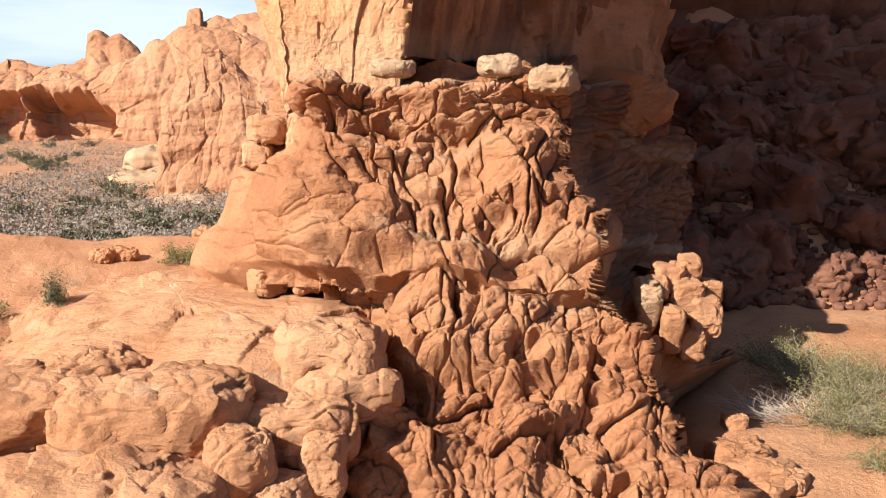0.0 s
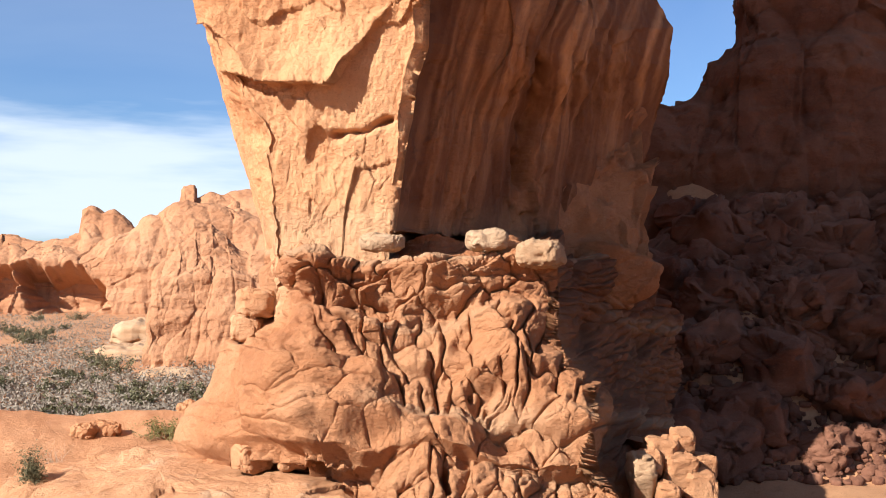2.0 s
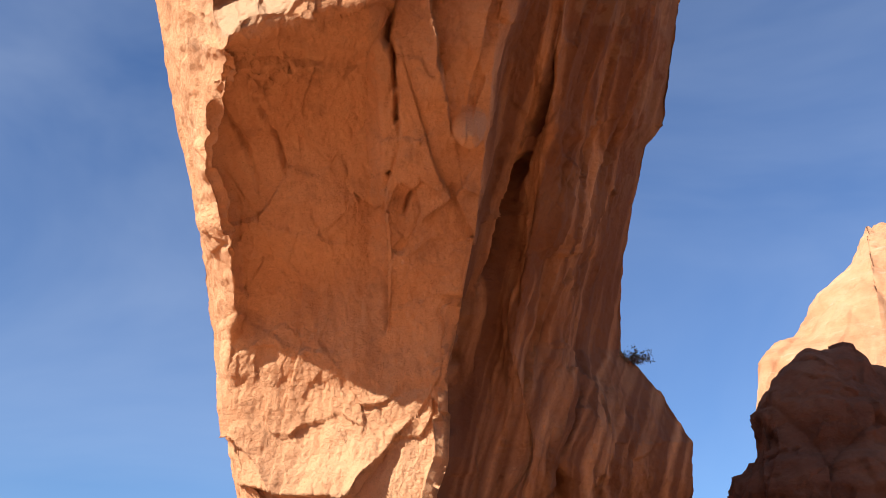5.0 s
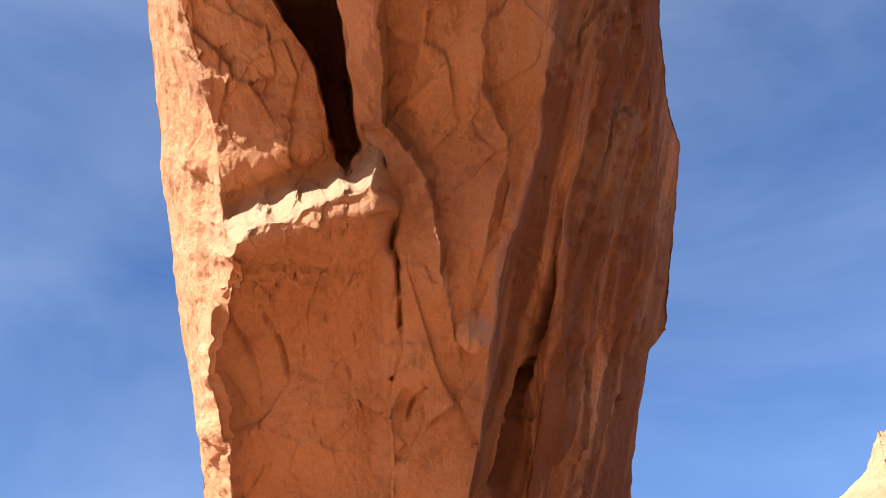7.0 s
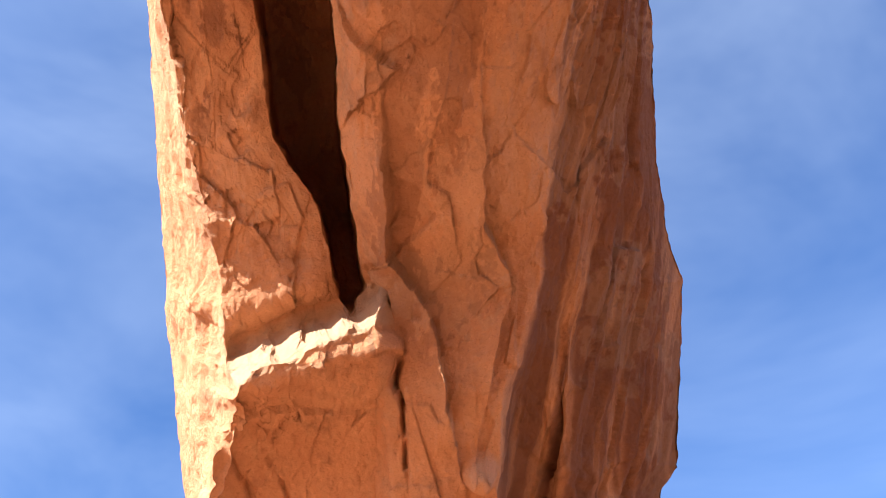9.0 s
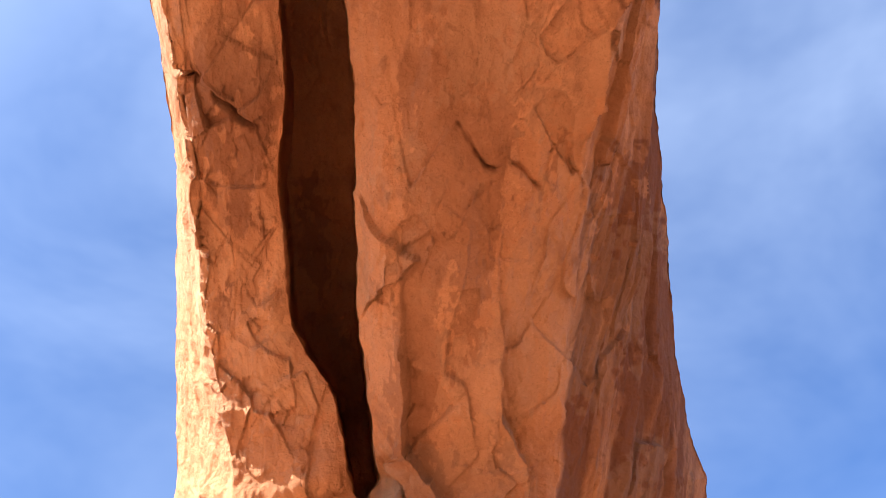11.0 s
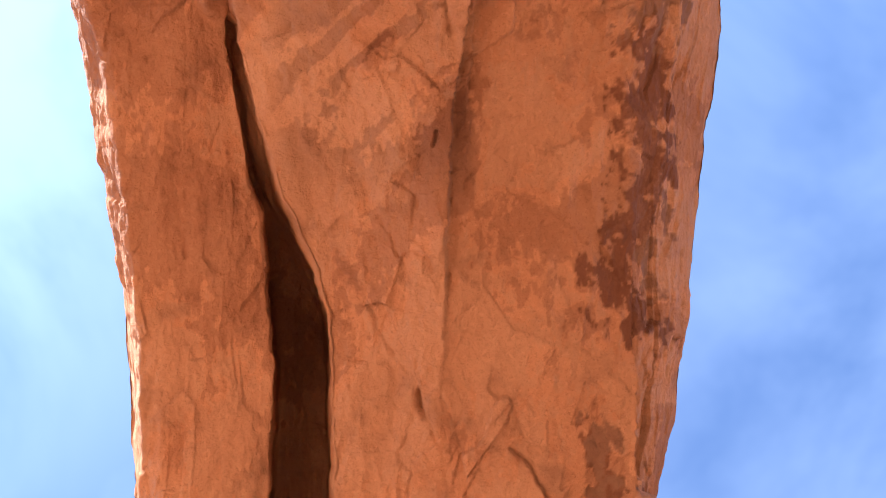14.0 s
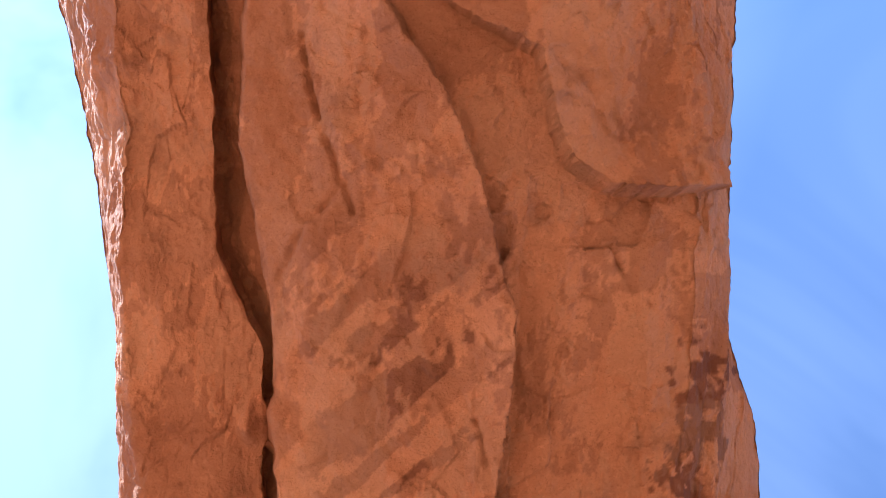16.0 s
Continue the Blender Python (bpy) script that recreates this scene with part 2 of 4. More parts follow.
def arch_leg():
    phi = np.concatenate([np.arange(-8.04, 130.0, 0.12), np.arange(130.0, 203.0, 1.0)])
    edge = [table(phi, s) for s in (SPREAD, INNER, CRACK_L, CRACK_R, RIDGE, RIGHT)]
    edge[2], edge[3] = edge[2] - 0.003 * ease(phi, 42, 44) * (1 - ease(phi, 84, 90)), edge[3] + 0.005 * ease(phi, 42, 44) * (1 - ease(phi, 84, 90))
    edge[0], edge[5] = edge[0] + 0.004, edge[5] + 0.002
    at = [0, 0.14, 0.34, 0.46, 0.74, 1.0]
    cols = 680
    w = np.linspace(0, 1, cols)
    S = np.zeros((len(phi), len(w)))
    for k in range(5):
        m = (w >= at[k]) & (w <= at[k + 1])
        f = (w[m] - at[k]) / (at[k + 1] - at[k])
        S[:, m] = edge[k][:, None] * (1 - f) + edge[k + 1][:, None] * f
    W, F = np.meshgrid(w, phi)
    wob = fbm(np.stack([S * 60, F * 0.9, 0 * S], -1), 3, 15)
    S = S + 0.0035 * wob * ease(W, 0.02, 0.1) * (1 - ease(W, 0.66, 0.73)) * (1 - 0.6 * ease(F, 42, 44))
    R = table(phi, REACH)[:, None]
    left = 1 - np.clip(W / at[1], 0, 1)
    depth = table(F, "-4:3.4 40:3.2 90:2.2 200:2.5") * (left ** 1.25)
    right = np.clip((W - at[4]) / (1 - at[4]), 0, 1)
    depth = depth + table(F, "-4:5.6 30:5.6 50:4.0 80:2.6 110:1.6 200:2.5") * (0.6 * right + 0.4 * right ** 3)
    mid = np.clip((W - at[3]) / (at[4] - at[3]), 0, 1)
    depth = depth - 0.5 * np.sin(np.pi * mid) * ease(F, 38, 55) - 0.5 * ease(F, 42, 50) * ease(W, at[2], at[3])
    # recess beside the lit face, with a fallen wedge at its foot
    depth = depth + 1.0 * ease(W, at[4], at[4] + 0.025) * (1 - ease(F, 30, 46)) * (1 - ease(W, 0.79, 0.84 + 0.0 * F))
    # the lit face turns towards the sun, and the flank falls back behind its foot
    depth = depth + 0.30 * R * np.clip(table(F, RIDGE) - S, 0, 0.22) * (1 - ease(F, 19, 27)) * (1 - 0.6 * left)
    depth = depth + 1.5 * ease(W, 0.79, 0.86) * (1 - ease(F, 8, 13))
    # chimney
    inside = ease(W, at[2] - 0.002, at[2] + 0.012) * (1 - ease(W, at[3] - 0.010, at[3] + 0.002))
    depth = depth + inside * table(F, "-4:0 41.8:0 43:2.5 47:5 82:5 88:2.5 93:1.0 100:0.6 108:0.9 126:1.0 200:1")
    # alcove with a lip under the chimney
    face = ease(W, at[1] - 0.01, at[1] + 0.02) * (1 - ease(S, -0.085, -0.068))
    lip = 37.2 + 3.8 * np.clip((S + 0.24) / 0.165, 0, 1) + 0.3 * wob
    depth = depth + face * (0.75 * ease(F, 19, 24) * (1 - ease(F, lip - 9, lip - 0.4)) - 0.85 * ease(F, lip - 5, lip + 0.3) * (1 - ease(F, lip + 0.1, lip + 2.6)) + 0.35 * ease(F, lip + 0.3, lip + 2.6) * (1 - ease(F, lip + 2.8, lip + 4.4)))
    # slot above the pedestal
    depth = depth + 0.8 * ease(S, -0.045, -0.03) * (1 - ease(S, 0.07, 0.085)) * (1 - ease(F, 1.75 - 4 * (S + 0.05), 2.0 - 4 * (S + 0.05)))
    reach = R + depth
    turn = np.radians(F)
    front = np.stack([S * reach, reach * np.cos(turn), reach * np.sin(turn)], -1)
    back_w = np.linspace(0, 1, 46)[1:-1]
    # unseen depth behind the leg, added so that it throws shade on the wall
    thick = table(phi, "-4:13 12:20 25:24 45:24 60:13 90:6 140:6 200:8")[:, None]
    mix = reach[:, -1:] * (1 - back_w) + reach[:, :1] * back_w
    br = mix + thick * np.sin(np.pi * back_w) ** 0.6
    bs = S[:, -1:] * (1 - back_w) + S[:, :1] * back_w
    bt = turn[:, :1]
    rear = np.stack([bs * mix, br * np.cos(bt), br * np.sin(bt)], -1)
    P = np.concatenate([front, rear], 1)
    N = normals_of(P, True)
    if (N[300, 200] * P[300, 200]).sum() > 0:
        N = -N
    along = table(F[:, :1], REACH) * turn[:, :1]
    Q = np.stack([P[..., 0], np.broadcast_to(along, P.shape[:2]) * 0.6, np.linalg.norm(P[..., 1:], axis=-1)], -1)
    bend = np.stack([fbm(Q * 0.5 + k * 9, 3, 3 + k) for k in range(3)], -1)
    fine = np.stack([Q[..., 0] + 0.4 * Q[..., 2], Q[..., 1] - 0.3 * Q[..., 2], 0 * Q[..., 0]], -1)
    lean2 = np.stack([(fine[..., 0] - 0.25 * Q[..., 1]) * 1.6, Q[..., 1] * 0.14, 0 * Q[..., 0]], -1)
    low = np.zeros(P.shape[:2])
    low[:, :cols] = (1 - ease(F, 20, 30)) * ease(W, 0.1, 0.16) * (1 - ease(W, 0.7, 0.75))
    under = np.zeros(P.shape[:2])
    under[:, :cols] = ease(F, 40, 60) * ease(W, 0.03, 0.15) * (1 - ease(W, 0.85, 0.97))
    limb = np.zeros(P.shape[:2])
    limb[:, :cols] = ease(F, 42, 48) * (1 - ease(F, 66, 72)) * ease(W, 0.06, 0.14) * (1 - ease(W, 0.30, 0.34))
    rim = np.ones(P.shape[:2])
    rim[:, :cols] = (0.2 + 0.8 * ease(W, 0.0, 0.10) * (1 - ease(W, 0.92, 1.0))) * (1 - 0.75 * ease(F, 41, 44) * np.exp(-(np.minimum(np.abs(W - at[2]), np.abs(W - at[3])) / 0.02) ** 2))
    rim[:, :cols] *= 1 - 0.96 * face * ease(F, lip - 1.0, lip - 0.2) * (1 - ease(F, lip + 2, lip + 3.5))
    aloft = np.ones(P.shape[:2])
    aloft[:, :cols] = 1 - 0.5 * ease(F, 62, 90)
    disp = rim * (0.26 * fbm(Q * 0.4, 3, 11) + 0.10 * aloft * flakes(fine * 0.5 + 0.10 * bend, 21, True) + 0.05 * aloft * flakes(fine * np.array([1.1, 1.5, 1]) + 0.2 * bend, 31, True) + 0.03 * low * flakes(fine * np.array([0.8, 1.4, 1]) + 0.12 * bend, 35, True) + 0.02 * low * flakes(fine * np.array([2.2, 3.4, 1]) + 0.15 * bend, 36, True) + limb * (0.12 * flakes(fine * np.array([1.0, 1.9, 1]) + 0.3 * bend, 37, True) + 0.05 * flakes(fine * np.array([2.4, 3.6, 1]) + 0.2 * bend, 38, True)) + 0.03 * under * flakes(fine * np.array([2.2, 2.6, 1]) + 0.3 * bend, 39, True))
    ridged = 1 - np.abs(fbm(Q * np.array([0.9, 0.45, 0.6]) + 0.6 * bend, 4, 44))
    disp = disp + 0.07 * under * ridged + 0.035 * fbm(Q * 4.0, 3, 5) + 0.012 * fbm(Q * 14.0, 2, 6)
    # flutes that run up the shaded flank and the sunlit side
    flank = np.zeros(P.shape[:2])
    flank[:, :cols] = ease(W, at[4], 0.8) * (1 - 0.6 * ease(F, 60, 90)) + 0.5 * (1 - ease(W, 0.05, at[1]))
    flank[:, :cols] *= ease(W, 0.0, 0.05) * (1 - ease(W, 0.93, 1.0))
    lean = Q + np.stack([-0.25 * Q[..., 1], 0 * Q[..., 1], 0 * Q[..., 1]], -1)
    flute = fbm(lean * np.array([1.5, 0.07, 0.9]) + 0.2 * bend, 5, 8, 0.62)
    disp = disp + flank * (0.16 * flute + 0.10 * flakes(lean2 + 0.2 * bend, 9, True))
    # joints, ledges and slabs that can be told apart
    G = np.zeros(P.shape[:2])
    Sw, Fw = S + 0.002 * wob, F + 0.22 * fbm(np.stack([S * 40, F * 0.7, 0 * S], -1), 3, 17)
    for text, width, deep in (
            ("-.057,36.3 -.055,31.1 -.078,27.2 -.076,20.2", 0.16, 0.22), ("-.057,40.5 -.064,37.5 -.057,36.3", 0.25, 0.35), ("-.078,27.2 -.05,27 -.03,29.5", 0.14, 0.12),
            (".105,36 .064,28.8 .047,23.9 .015,21.2 .009,14.7", 0.28, 0.55), (".115,11.2 .1,8.1 .096,5.1", 0.35, 0.6), (".13,17 .123,14 .114,11.5 .105,9.6 .1,7.7", 0.2, 0.3),
            ("-.101,8 -.066,8.1 -.029,8.9", 0.3, 0.25), ("-.039,78.6 -.038,77.6 -.013,74.7", 0.16, 0.16), (".053,75.3 .073,74.5 .105,71", 0.17, 0.18), ("-.011,63.6 .017,61.4 .046,61.4 .071,59.8", 0.17, 0.18),
            ("-.311,67.3 -.279,66.6 -.244,65.1 -.217,63.9", 0.2, 0.25), ("-.194,124.4 -.179,120.2 -.157,116.9 -.139,113.9", 0.25, 0.3), ("-.122,117.2 -.18,113.9 -.221,109.9", 0.3, 0.2),
            ("-.24,34 -.21,31 -.2,28.5", 0.2, 0.12), ("-.2,33.5 -.175,31 -.17,29.5", 0.15, 0.1), ("-.014,102 .0,99 .005,97.5", 0.18, 0.16), (".1,112 .125,112.3 .14,110 .17,108.4", 0.2, 0.18)):
        G[:, :cols] += aloft[:, :cols] * groove(Sw, Fw, text, 0.75 * width, deep) * np.clip(0.65 + 0.8 * wob, 0.15, 1.2)
    for text, high, fade in (
            ("-.219,14.2 -.191,12.9 -.169,11.1", 0.45, 1.6), ("-.186,11.3 -.158,10.9 -.1,11 -.083,12.3", 0.5, 1.8), (".019,123.9 .042,123.1 .054,119.8 .075,116.9 .112,115.3 .150,115.0 .178,115.1", 0.55, 5.0),
            (".021,103.4 .024,108.3 .009,111.6 -.017,117.2 -.052,121.5 -.097,125.6", 0.45, 4.0), ("-.008,87 -.002,95.6 .019,102.9 .024,106.1", 0.3, 3.5), ("-.295,72.4 -.22,71.6", 0.3, 1.6),
            ("-.011,36.1 -.028,41.7 -.067,45.4 -.065,50.5", 0.4, 2.2), (".036,38.7 .054,43.3 .025,47.3 .026,50.5", 0.4, 2.5), ("-.096,53.6 -.05,56.3 -.106,59.4", 0.18, 3.0), (".12,65 .13,70 .16,73 .17,80", 0.4, 2.5)):
        G[:, :cols] += step(Sw, Fw, text, high, fade)
    # a small lit nub, a jammed block
    G[:, :cols] += 0.7 * np.exp(-(((S - 0.018) / 0.014) ** 2 + ((F - 32.3) / 0.9) ** 2) ** 2) + 0.5 * np.exp(-(((S + 0.231) / 0.02) ** 2 + ((F - 101.6) / 1.3) ** 2) ** 2)
    G[:, :cols] *= ease(W, 0.06, 0.15) * (1 - ease(W, 0.90 - 0.10 * ease(F, 95, 104), 0.97 - 0.06 * ease(F, 95, 104)))
    P = P + N * (disp + G * rim - 0.08)[..., None] + np.array(EYE)
    me = mesh_of("leg", P, grid_quads(*P.shape[:2], True))
    stain_shade, pale = np.zeros(P.shape[:2]), np.zeros(P.shape[:2])
    d1, _ = trace(S, F, ".214,104.9 .19,96.8 .192,89.2 .155,85.5 .178,82.7")
    d2, _ = trace(S, F, ".13,76.5 .142,74 .15,72")
    d3, _ = trace(S, F, ".2,72 .19,62 .185,55")
    grain = fbm(np.stack([S * 120, F * 1.2, 0 * S], -1), 4, 19)
    speck = fbm(np.stack([S * 260, F * 4.0, 0 * S], -1), 4, 29)
    stain_shade[:, :cols] = ease(1.15 - np.minimum(np.minimum(d1 / 1.7, d2 / 1.2), d3 / 1.0) + 0.75 * grain + 0.25 * speck, 0.3, 0.75) * 0.9
    # desert varnish: streaks down the flank over painted shade, blotches up the throat, slanting bands overhead
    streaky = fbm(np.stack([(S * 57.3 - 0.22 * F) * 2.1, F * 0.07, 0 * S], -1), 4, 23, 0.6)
    stain_shade[:, :cols] += ease(W, at[4], at[4] + 0.012) * (1 - ease(F, 50, 80)) * np.clip(0.84 + 0.6 * streaky, 0, 1)
    drip = fbm(np.stack([S * 57.3 * 0.33, F * 0.09, 0 * S + 3], -1) + 0.25 * grain[..., None], 3, 24)
    stain_shade[:, :cols] += 0.42 * ease(drip, 0.10, 0.2) * ease(F, 34, 42) * (1 - ease(F, 64, 74)) * ease(W, at[1], 0.2)
    slant = fbm(np.stack([(0.8 * F - S * 57.3 * 0.6) * 0.5, (S * 57.3 * 0.8 + 0.6 * F) * 0.09, 0 * S + 5], -1) + 0.12 * grain[..., None], 3, 25)
    stain_shade[:, :cols] += 0.5 * ease(slant, 0.0, 0.07) * ease(F, 88, 94) * (1 - ease(F, 109, 116)) * ease(S, -0.2, -0.17) * (1 - ease(S, 0.01, 0.03))
    patch = fbm(np.stack([S * 57.3 * 0.22, F * 0.16, 0 * S + 8], -1) + 0.2 * grain[..., None], 3, 26)
    stain_shade[:, :cols] += 0.36 * ease(patch, 0.10, 0.17) * ease(F, 60, 75) + 0.3 * ease(patch, 0.05, 0.12) * limb[:, :cols]
    stain_shade = np.clip(stain_shade, 0, 1)
    pale[:, :cols] = np.clip(face * ease(F, lip - 0.2, lip + 0.4) * (1 - ease(F, lip + 2.3, lip + 2.7)) + 0.55 * (1 - ease(F, 2.8, 4.2)) * (1 - right) + 0.25 * low[:, :cols] * (1 - ease(F, 10, 18)) + 0.35 * ease(-patch, 0.12, 0.22) * ease(F, 24, 34), 0, 1)
    for key, values in (("stain_shade", stain_shade), ("pale", pale)):
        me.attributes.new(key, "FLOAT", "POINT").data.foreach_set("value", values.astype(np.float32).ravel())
    return me


rock_arch = thing("rock_arch", "huge orange sandstone arch with a deep dark chimney crack", "rock arch")
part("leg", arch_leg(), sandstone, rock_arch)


# ---- pedestal of knobbly layers under the leg ----
def lobes(u, v, seed, sharp=0.5):
    """Rounded lobes between sharp joints, and their number."""
    a, b, _, ident = cells(np.stack([u, v, 0 * u + 0.5], -1), seed, 0.85, True)
    h = np.clip(b - a, 0, 0.62) / 0.62
    return np.sqrt(1 - (1 - h) ** 2) ** (2 * sharp), ident


def lumps(p, seed):
    """Round weathered lumps in space."""
    a, b, _, ident = cells(p, seed, 0.85)
    h = np.clip(b - a, 0, 0.5) / 0.5
    return np.sqrt(1 - (1 - h) ** 2) - 0.6 + 0.5 * (ident - 0.5)


def pedestal():
    phi = np.arange(-27.0, 2.6, 0.038)
    w = np.linspace(0, 1, 640)
    W, F = np.meshgrid(w, phi)
    sl = table(F, "-27:-.30 -14:-.28 -11:-.265 -8.6:-.248 -5.2:-.207 -2.5:-.185 -1:-.172 2.6:-.168")
    sr = table(F, "-27:.40 -22:.35 -20:.325 -15.5:.297 -12.5:.282 -9.9:.268 -5.2:.262 -.3:.222 2.6:.205")
    S = sl + (sr - sl) * W
    lam = np.degrees(np.arctan(S))
    wave = fbm(np.stack([lam * 0.16, F * 0.16, 0 * F], -1), 3, 40)
    bend = fbm(np.stack([lam * 0.5, F * 0.4, 0 * F + 4], -1), 3, 42)
    level = F + 1.1 * wave + 0.3 * bend
    y = table(level, "-27:13.4 -23:14.6 -20.8:15.2 -20.2:15.6 -17.7:16.1 -17.1:16.4 -14.6:16.6 -14.0:16.8 -12:17.0 -11.4:17.2 -10.4:16.95 -8.5:17.4 -7.9:17.8 -6.2:17.95 -5.6:18.25 -2.7:18.55 -2.0:18.95 -.8:19.0 .3:18.75 1.0:18.9 1.5:19.4 1.9:20.6 2.6:21")
    y_even = table(F, "-27:13.4 -20:15.2 -14:16.6 -11:17.2 -8:17.9 -4:18.6 1:19.3 2.6:20")
    cut_l = table(F, "-27:-.10 -17:-.085 -11.6:-.075 -11:-.11 -6:-.145 -2:-.12 2:-.13")
    cut_r = table(F, "-27:.37 -22:.31 -17:.235 -11:.178 -8:.158 -3.5:.132 -1:.135 1:.130 2.6:.10")
    gone_l = np.clip((cut_l - S) / (cut_l - sl), 0, 1)
    gone_r = np.clip((S - cut_r) / (sr - cut_r), 0, 1)
    y = y + (y_even - y) * ease(gone_l, 0.0, 0.35)
    away = table(F, "-27:3 -12:3 -11:3.2 2:3.6") * gone_l ** 1.3 + table(F, "-27:2.5 -20:5.5 -10:6.8 2.6:6.5") * gone_r ** 0.8 + table(F, "-27:0 -13.5:0 -9.5:2.6 -4:2.4 -1:1.2 3:0.8") * ease(gone_r, 0.0, 0.34)
    y = y + away
    corner = ease(lam, 9.0, 10.6) * (1 - ease(lam, 15.4, 16.6)) * (1 - ease(F, -11.0, -9.6))
    y = y + np.minimum(18.4 - y, 0) * corner
    # the lower wall steps back beside the bench
    y = y + 0.8 * (1 - ease(F, -12, -11)) * (1 - ease(S, -0.085, -0.03)) * ease(F, -19, -16)
    P = np.stack([S * y, y, y * np.tan(np.radians(F))], -1)
    even = y_even + away
    N = normals_of(np.stack([S * even, even, even * np.tan(np.radians(F))], -1))
    if N[300, 300, 1] > 0:
        N = -N
    lam2, f2 = lam + 0.8 * bend + 0.5 * wave, F + 0.5 * bend
    # kinds of weathering, layer by layer
    tall, t_id = lobes(lam2 / 1.35, f2 / 4.4 + 0.2, 51)
    tall2, _ = lobes(lam2 / 1.15, f2 / 3.0, 53)
    knob, k_id = lobes(lam2 / 2.1, f2 / 1.6, 55)
    finger, f_id = lobes((lam2 - 0.10 * f2) / 1.55, f2 / 3.3, 57)
    blob, b_id = lobes(lam2 / 2.7, f2 / 1.6, 59)
    block, o_id = lobes(lam2 / 2.8, f2 / 1.8, 61, 0.35)
    small, _ = lobes(lam2 / 0.7, f2 / 0.6, 63)
    ribs = fbm(np.stack([(lam - 0.35 * F) * 0.9, F * 0.13, 0 * F], -1), 4, 68, 0.6)
    def band(lo, hi, soft=0.25):
        return ease(level, lo - soft, lo + soft) * (1 - ease(level, hi - soft, hi + soft))
    smooth_l = (1 - ease(lam, -3.5, -1.5)) * ease(level, -11, -10.6) * (1 - ease(level, -6.2, -5.8))
    A, B, C = band(-2.3, 1.2), band(-6, -2.3), band(-8.2, -6) * (1 - smooth_l)
    D, E, G = band(-11.1, -8.2) * (1 - smooth_l), band(-17.4, -11.1), band(-28, -17.4)
    disp = A * (0.22 * knob + 0.30 * (k_id - 0.5) + 0.05 * small) + B * (0.27 * tall + 0.22 * (t_id - 0.5)) + C * (0.30 * tall2 + 0.12 * (t_id - 0.5))
    disp = disp + D * (0.26 * block + 0.26 * (o_id - 0.5)) + E * (0.18 * finger + 0.30 * (f_id - 0.5) + 0.12 * knob) + G * (0.14 * blob + 0.36 * (b_id - 0.5) + 0.08 * knob + 0.08 * finger) + smooth_l * (0.42 + 0.12 * block)
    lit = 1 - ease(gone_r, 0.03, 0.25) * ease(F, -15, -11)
    disp = disp * lit + (1 - lit) * (0.3 * ribs + 0.15 * small + 0.1)
    pits = np.clip(fbm(np.stack([lam2 * 0.42, f2 * 0.4, 0 * F], -1), 3, 66) - 0.18, 0, 1)
    disp = disp - lit * (0.9 * pits * (E + 0.6 * A + G)) + 0.4 * fbm(np.stack([lam * 0.22, F * 0.35, 0 * F], -1), 2, 67)
    disp = disp + 0.20 * fbm(P * 0.7, 3, 71) + 0.045 * fbm(P * 4.0, 4, 75) + (1 - 0.85 * smooth_l) * (1 - gone_l) * (0.07 * lumps(P * np.array([1.5, 1.5, 1.1]) + 0.3 * bend[..., None], 77) + 0.025 * lumps(P * 3.6, 78))
    quiet = 1 - 0.45 * gone_l
    P = P + N * ((disp - 0.25) * quiet)[..., None] + np.array(EYE)
    back_w = np.linspace(0, 1, 30)[1:-1]
    ends = P[:, -1:] * (1 - back_w[:, None]) + P[:, :1] * back_w[:, None]
    ends[..., 1] += 6 * np.sin(np.pi * back_w) ** 0.6
    P = np.concatenate([P, ends], 1)
    me = mesh_of("pedestal", P, grid_quads(*P.shape[:2], True))
    pale, stain_shade = np.zeros(P.shape[:2]), np.zeros(P.shape[:2])
    pale[:, :640] = np.clip((band(-8.7, -8.0, 0.15) + 0.6 * band(-11.9, -11.2, 0.12) + 0.5 * band(-2.9, -2.3, 0.12)) * (0.4 + 0.8 * wave) + 0.8 * band(0.7, 1.5, 0.15), 0, 1)
    # receding right side: varnish and painted shade in one mask; layer A slightly darker
    stain_shade[:, :640] = 0.8 * ease(gone_r, 0.06, 0.2) * ease(F, -14, -9) + 0.12 * A
    for key, values in (("stain_shade", stain_shade), ("pale", pale)):
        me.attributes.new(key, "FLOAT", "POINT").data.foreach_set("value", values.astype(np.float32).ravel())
    return me


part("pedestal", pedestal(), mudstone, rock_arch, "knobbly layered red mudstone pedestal")


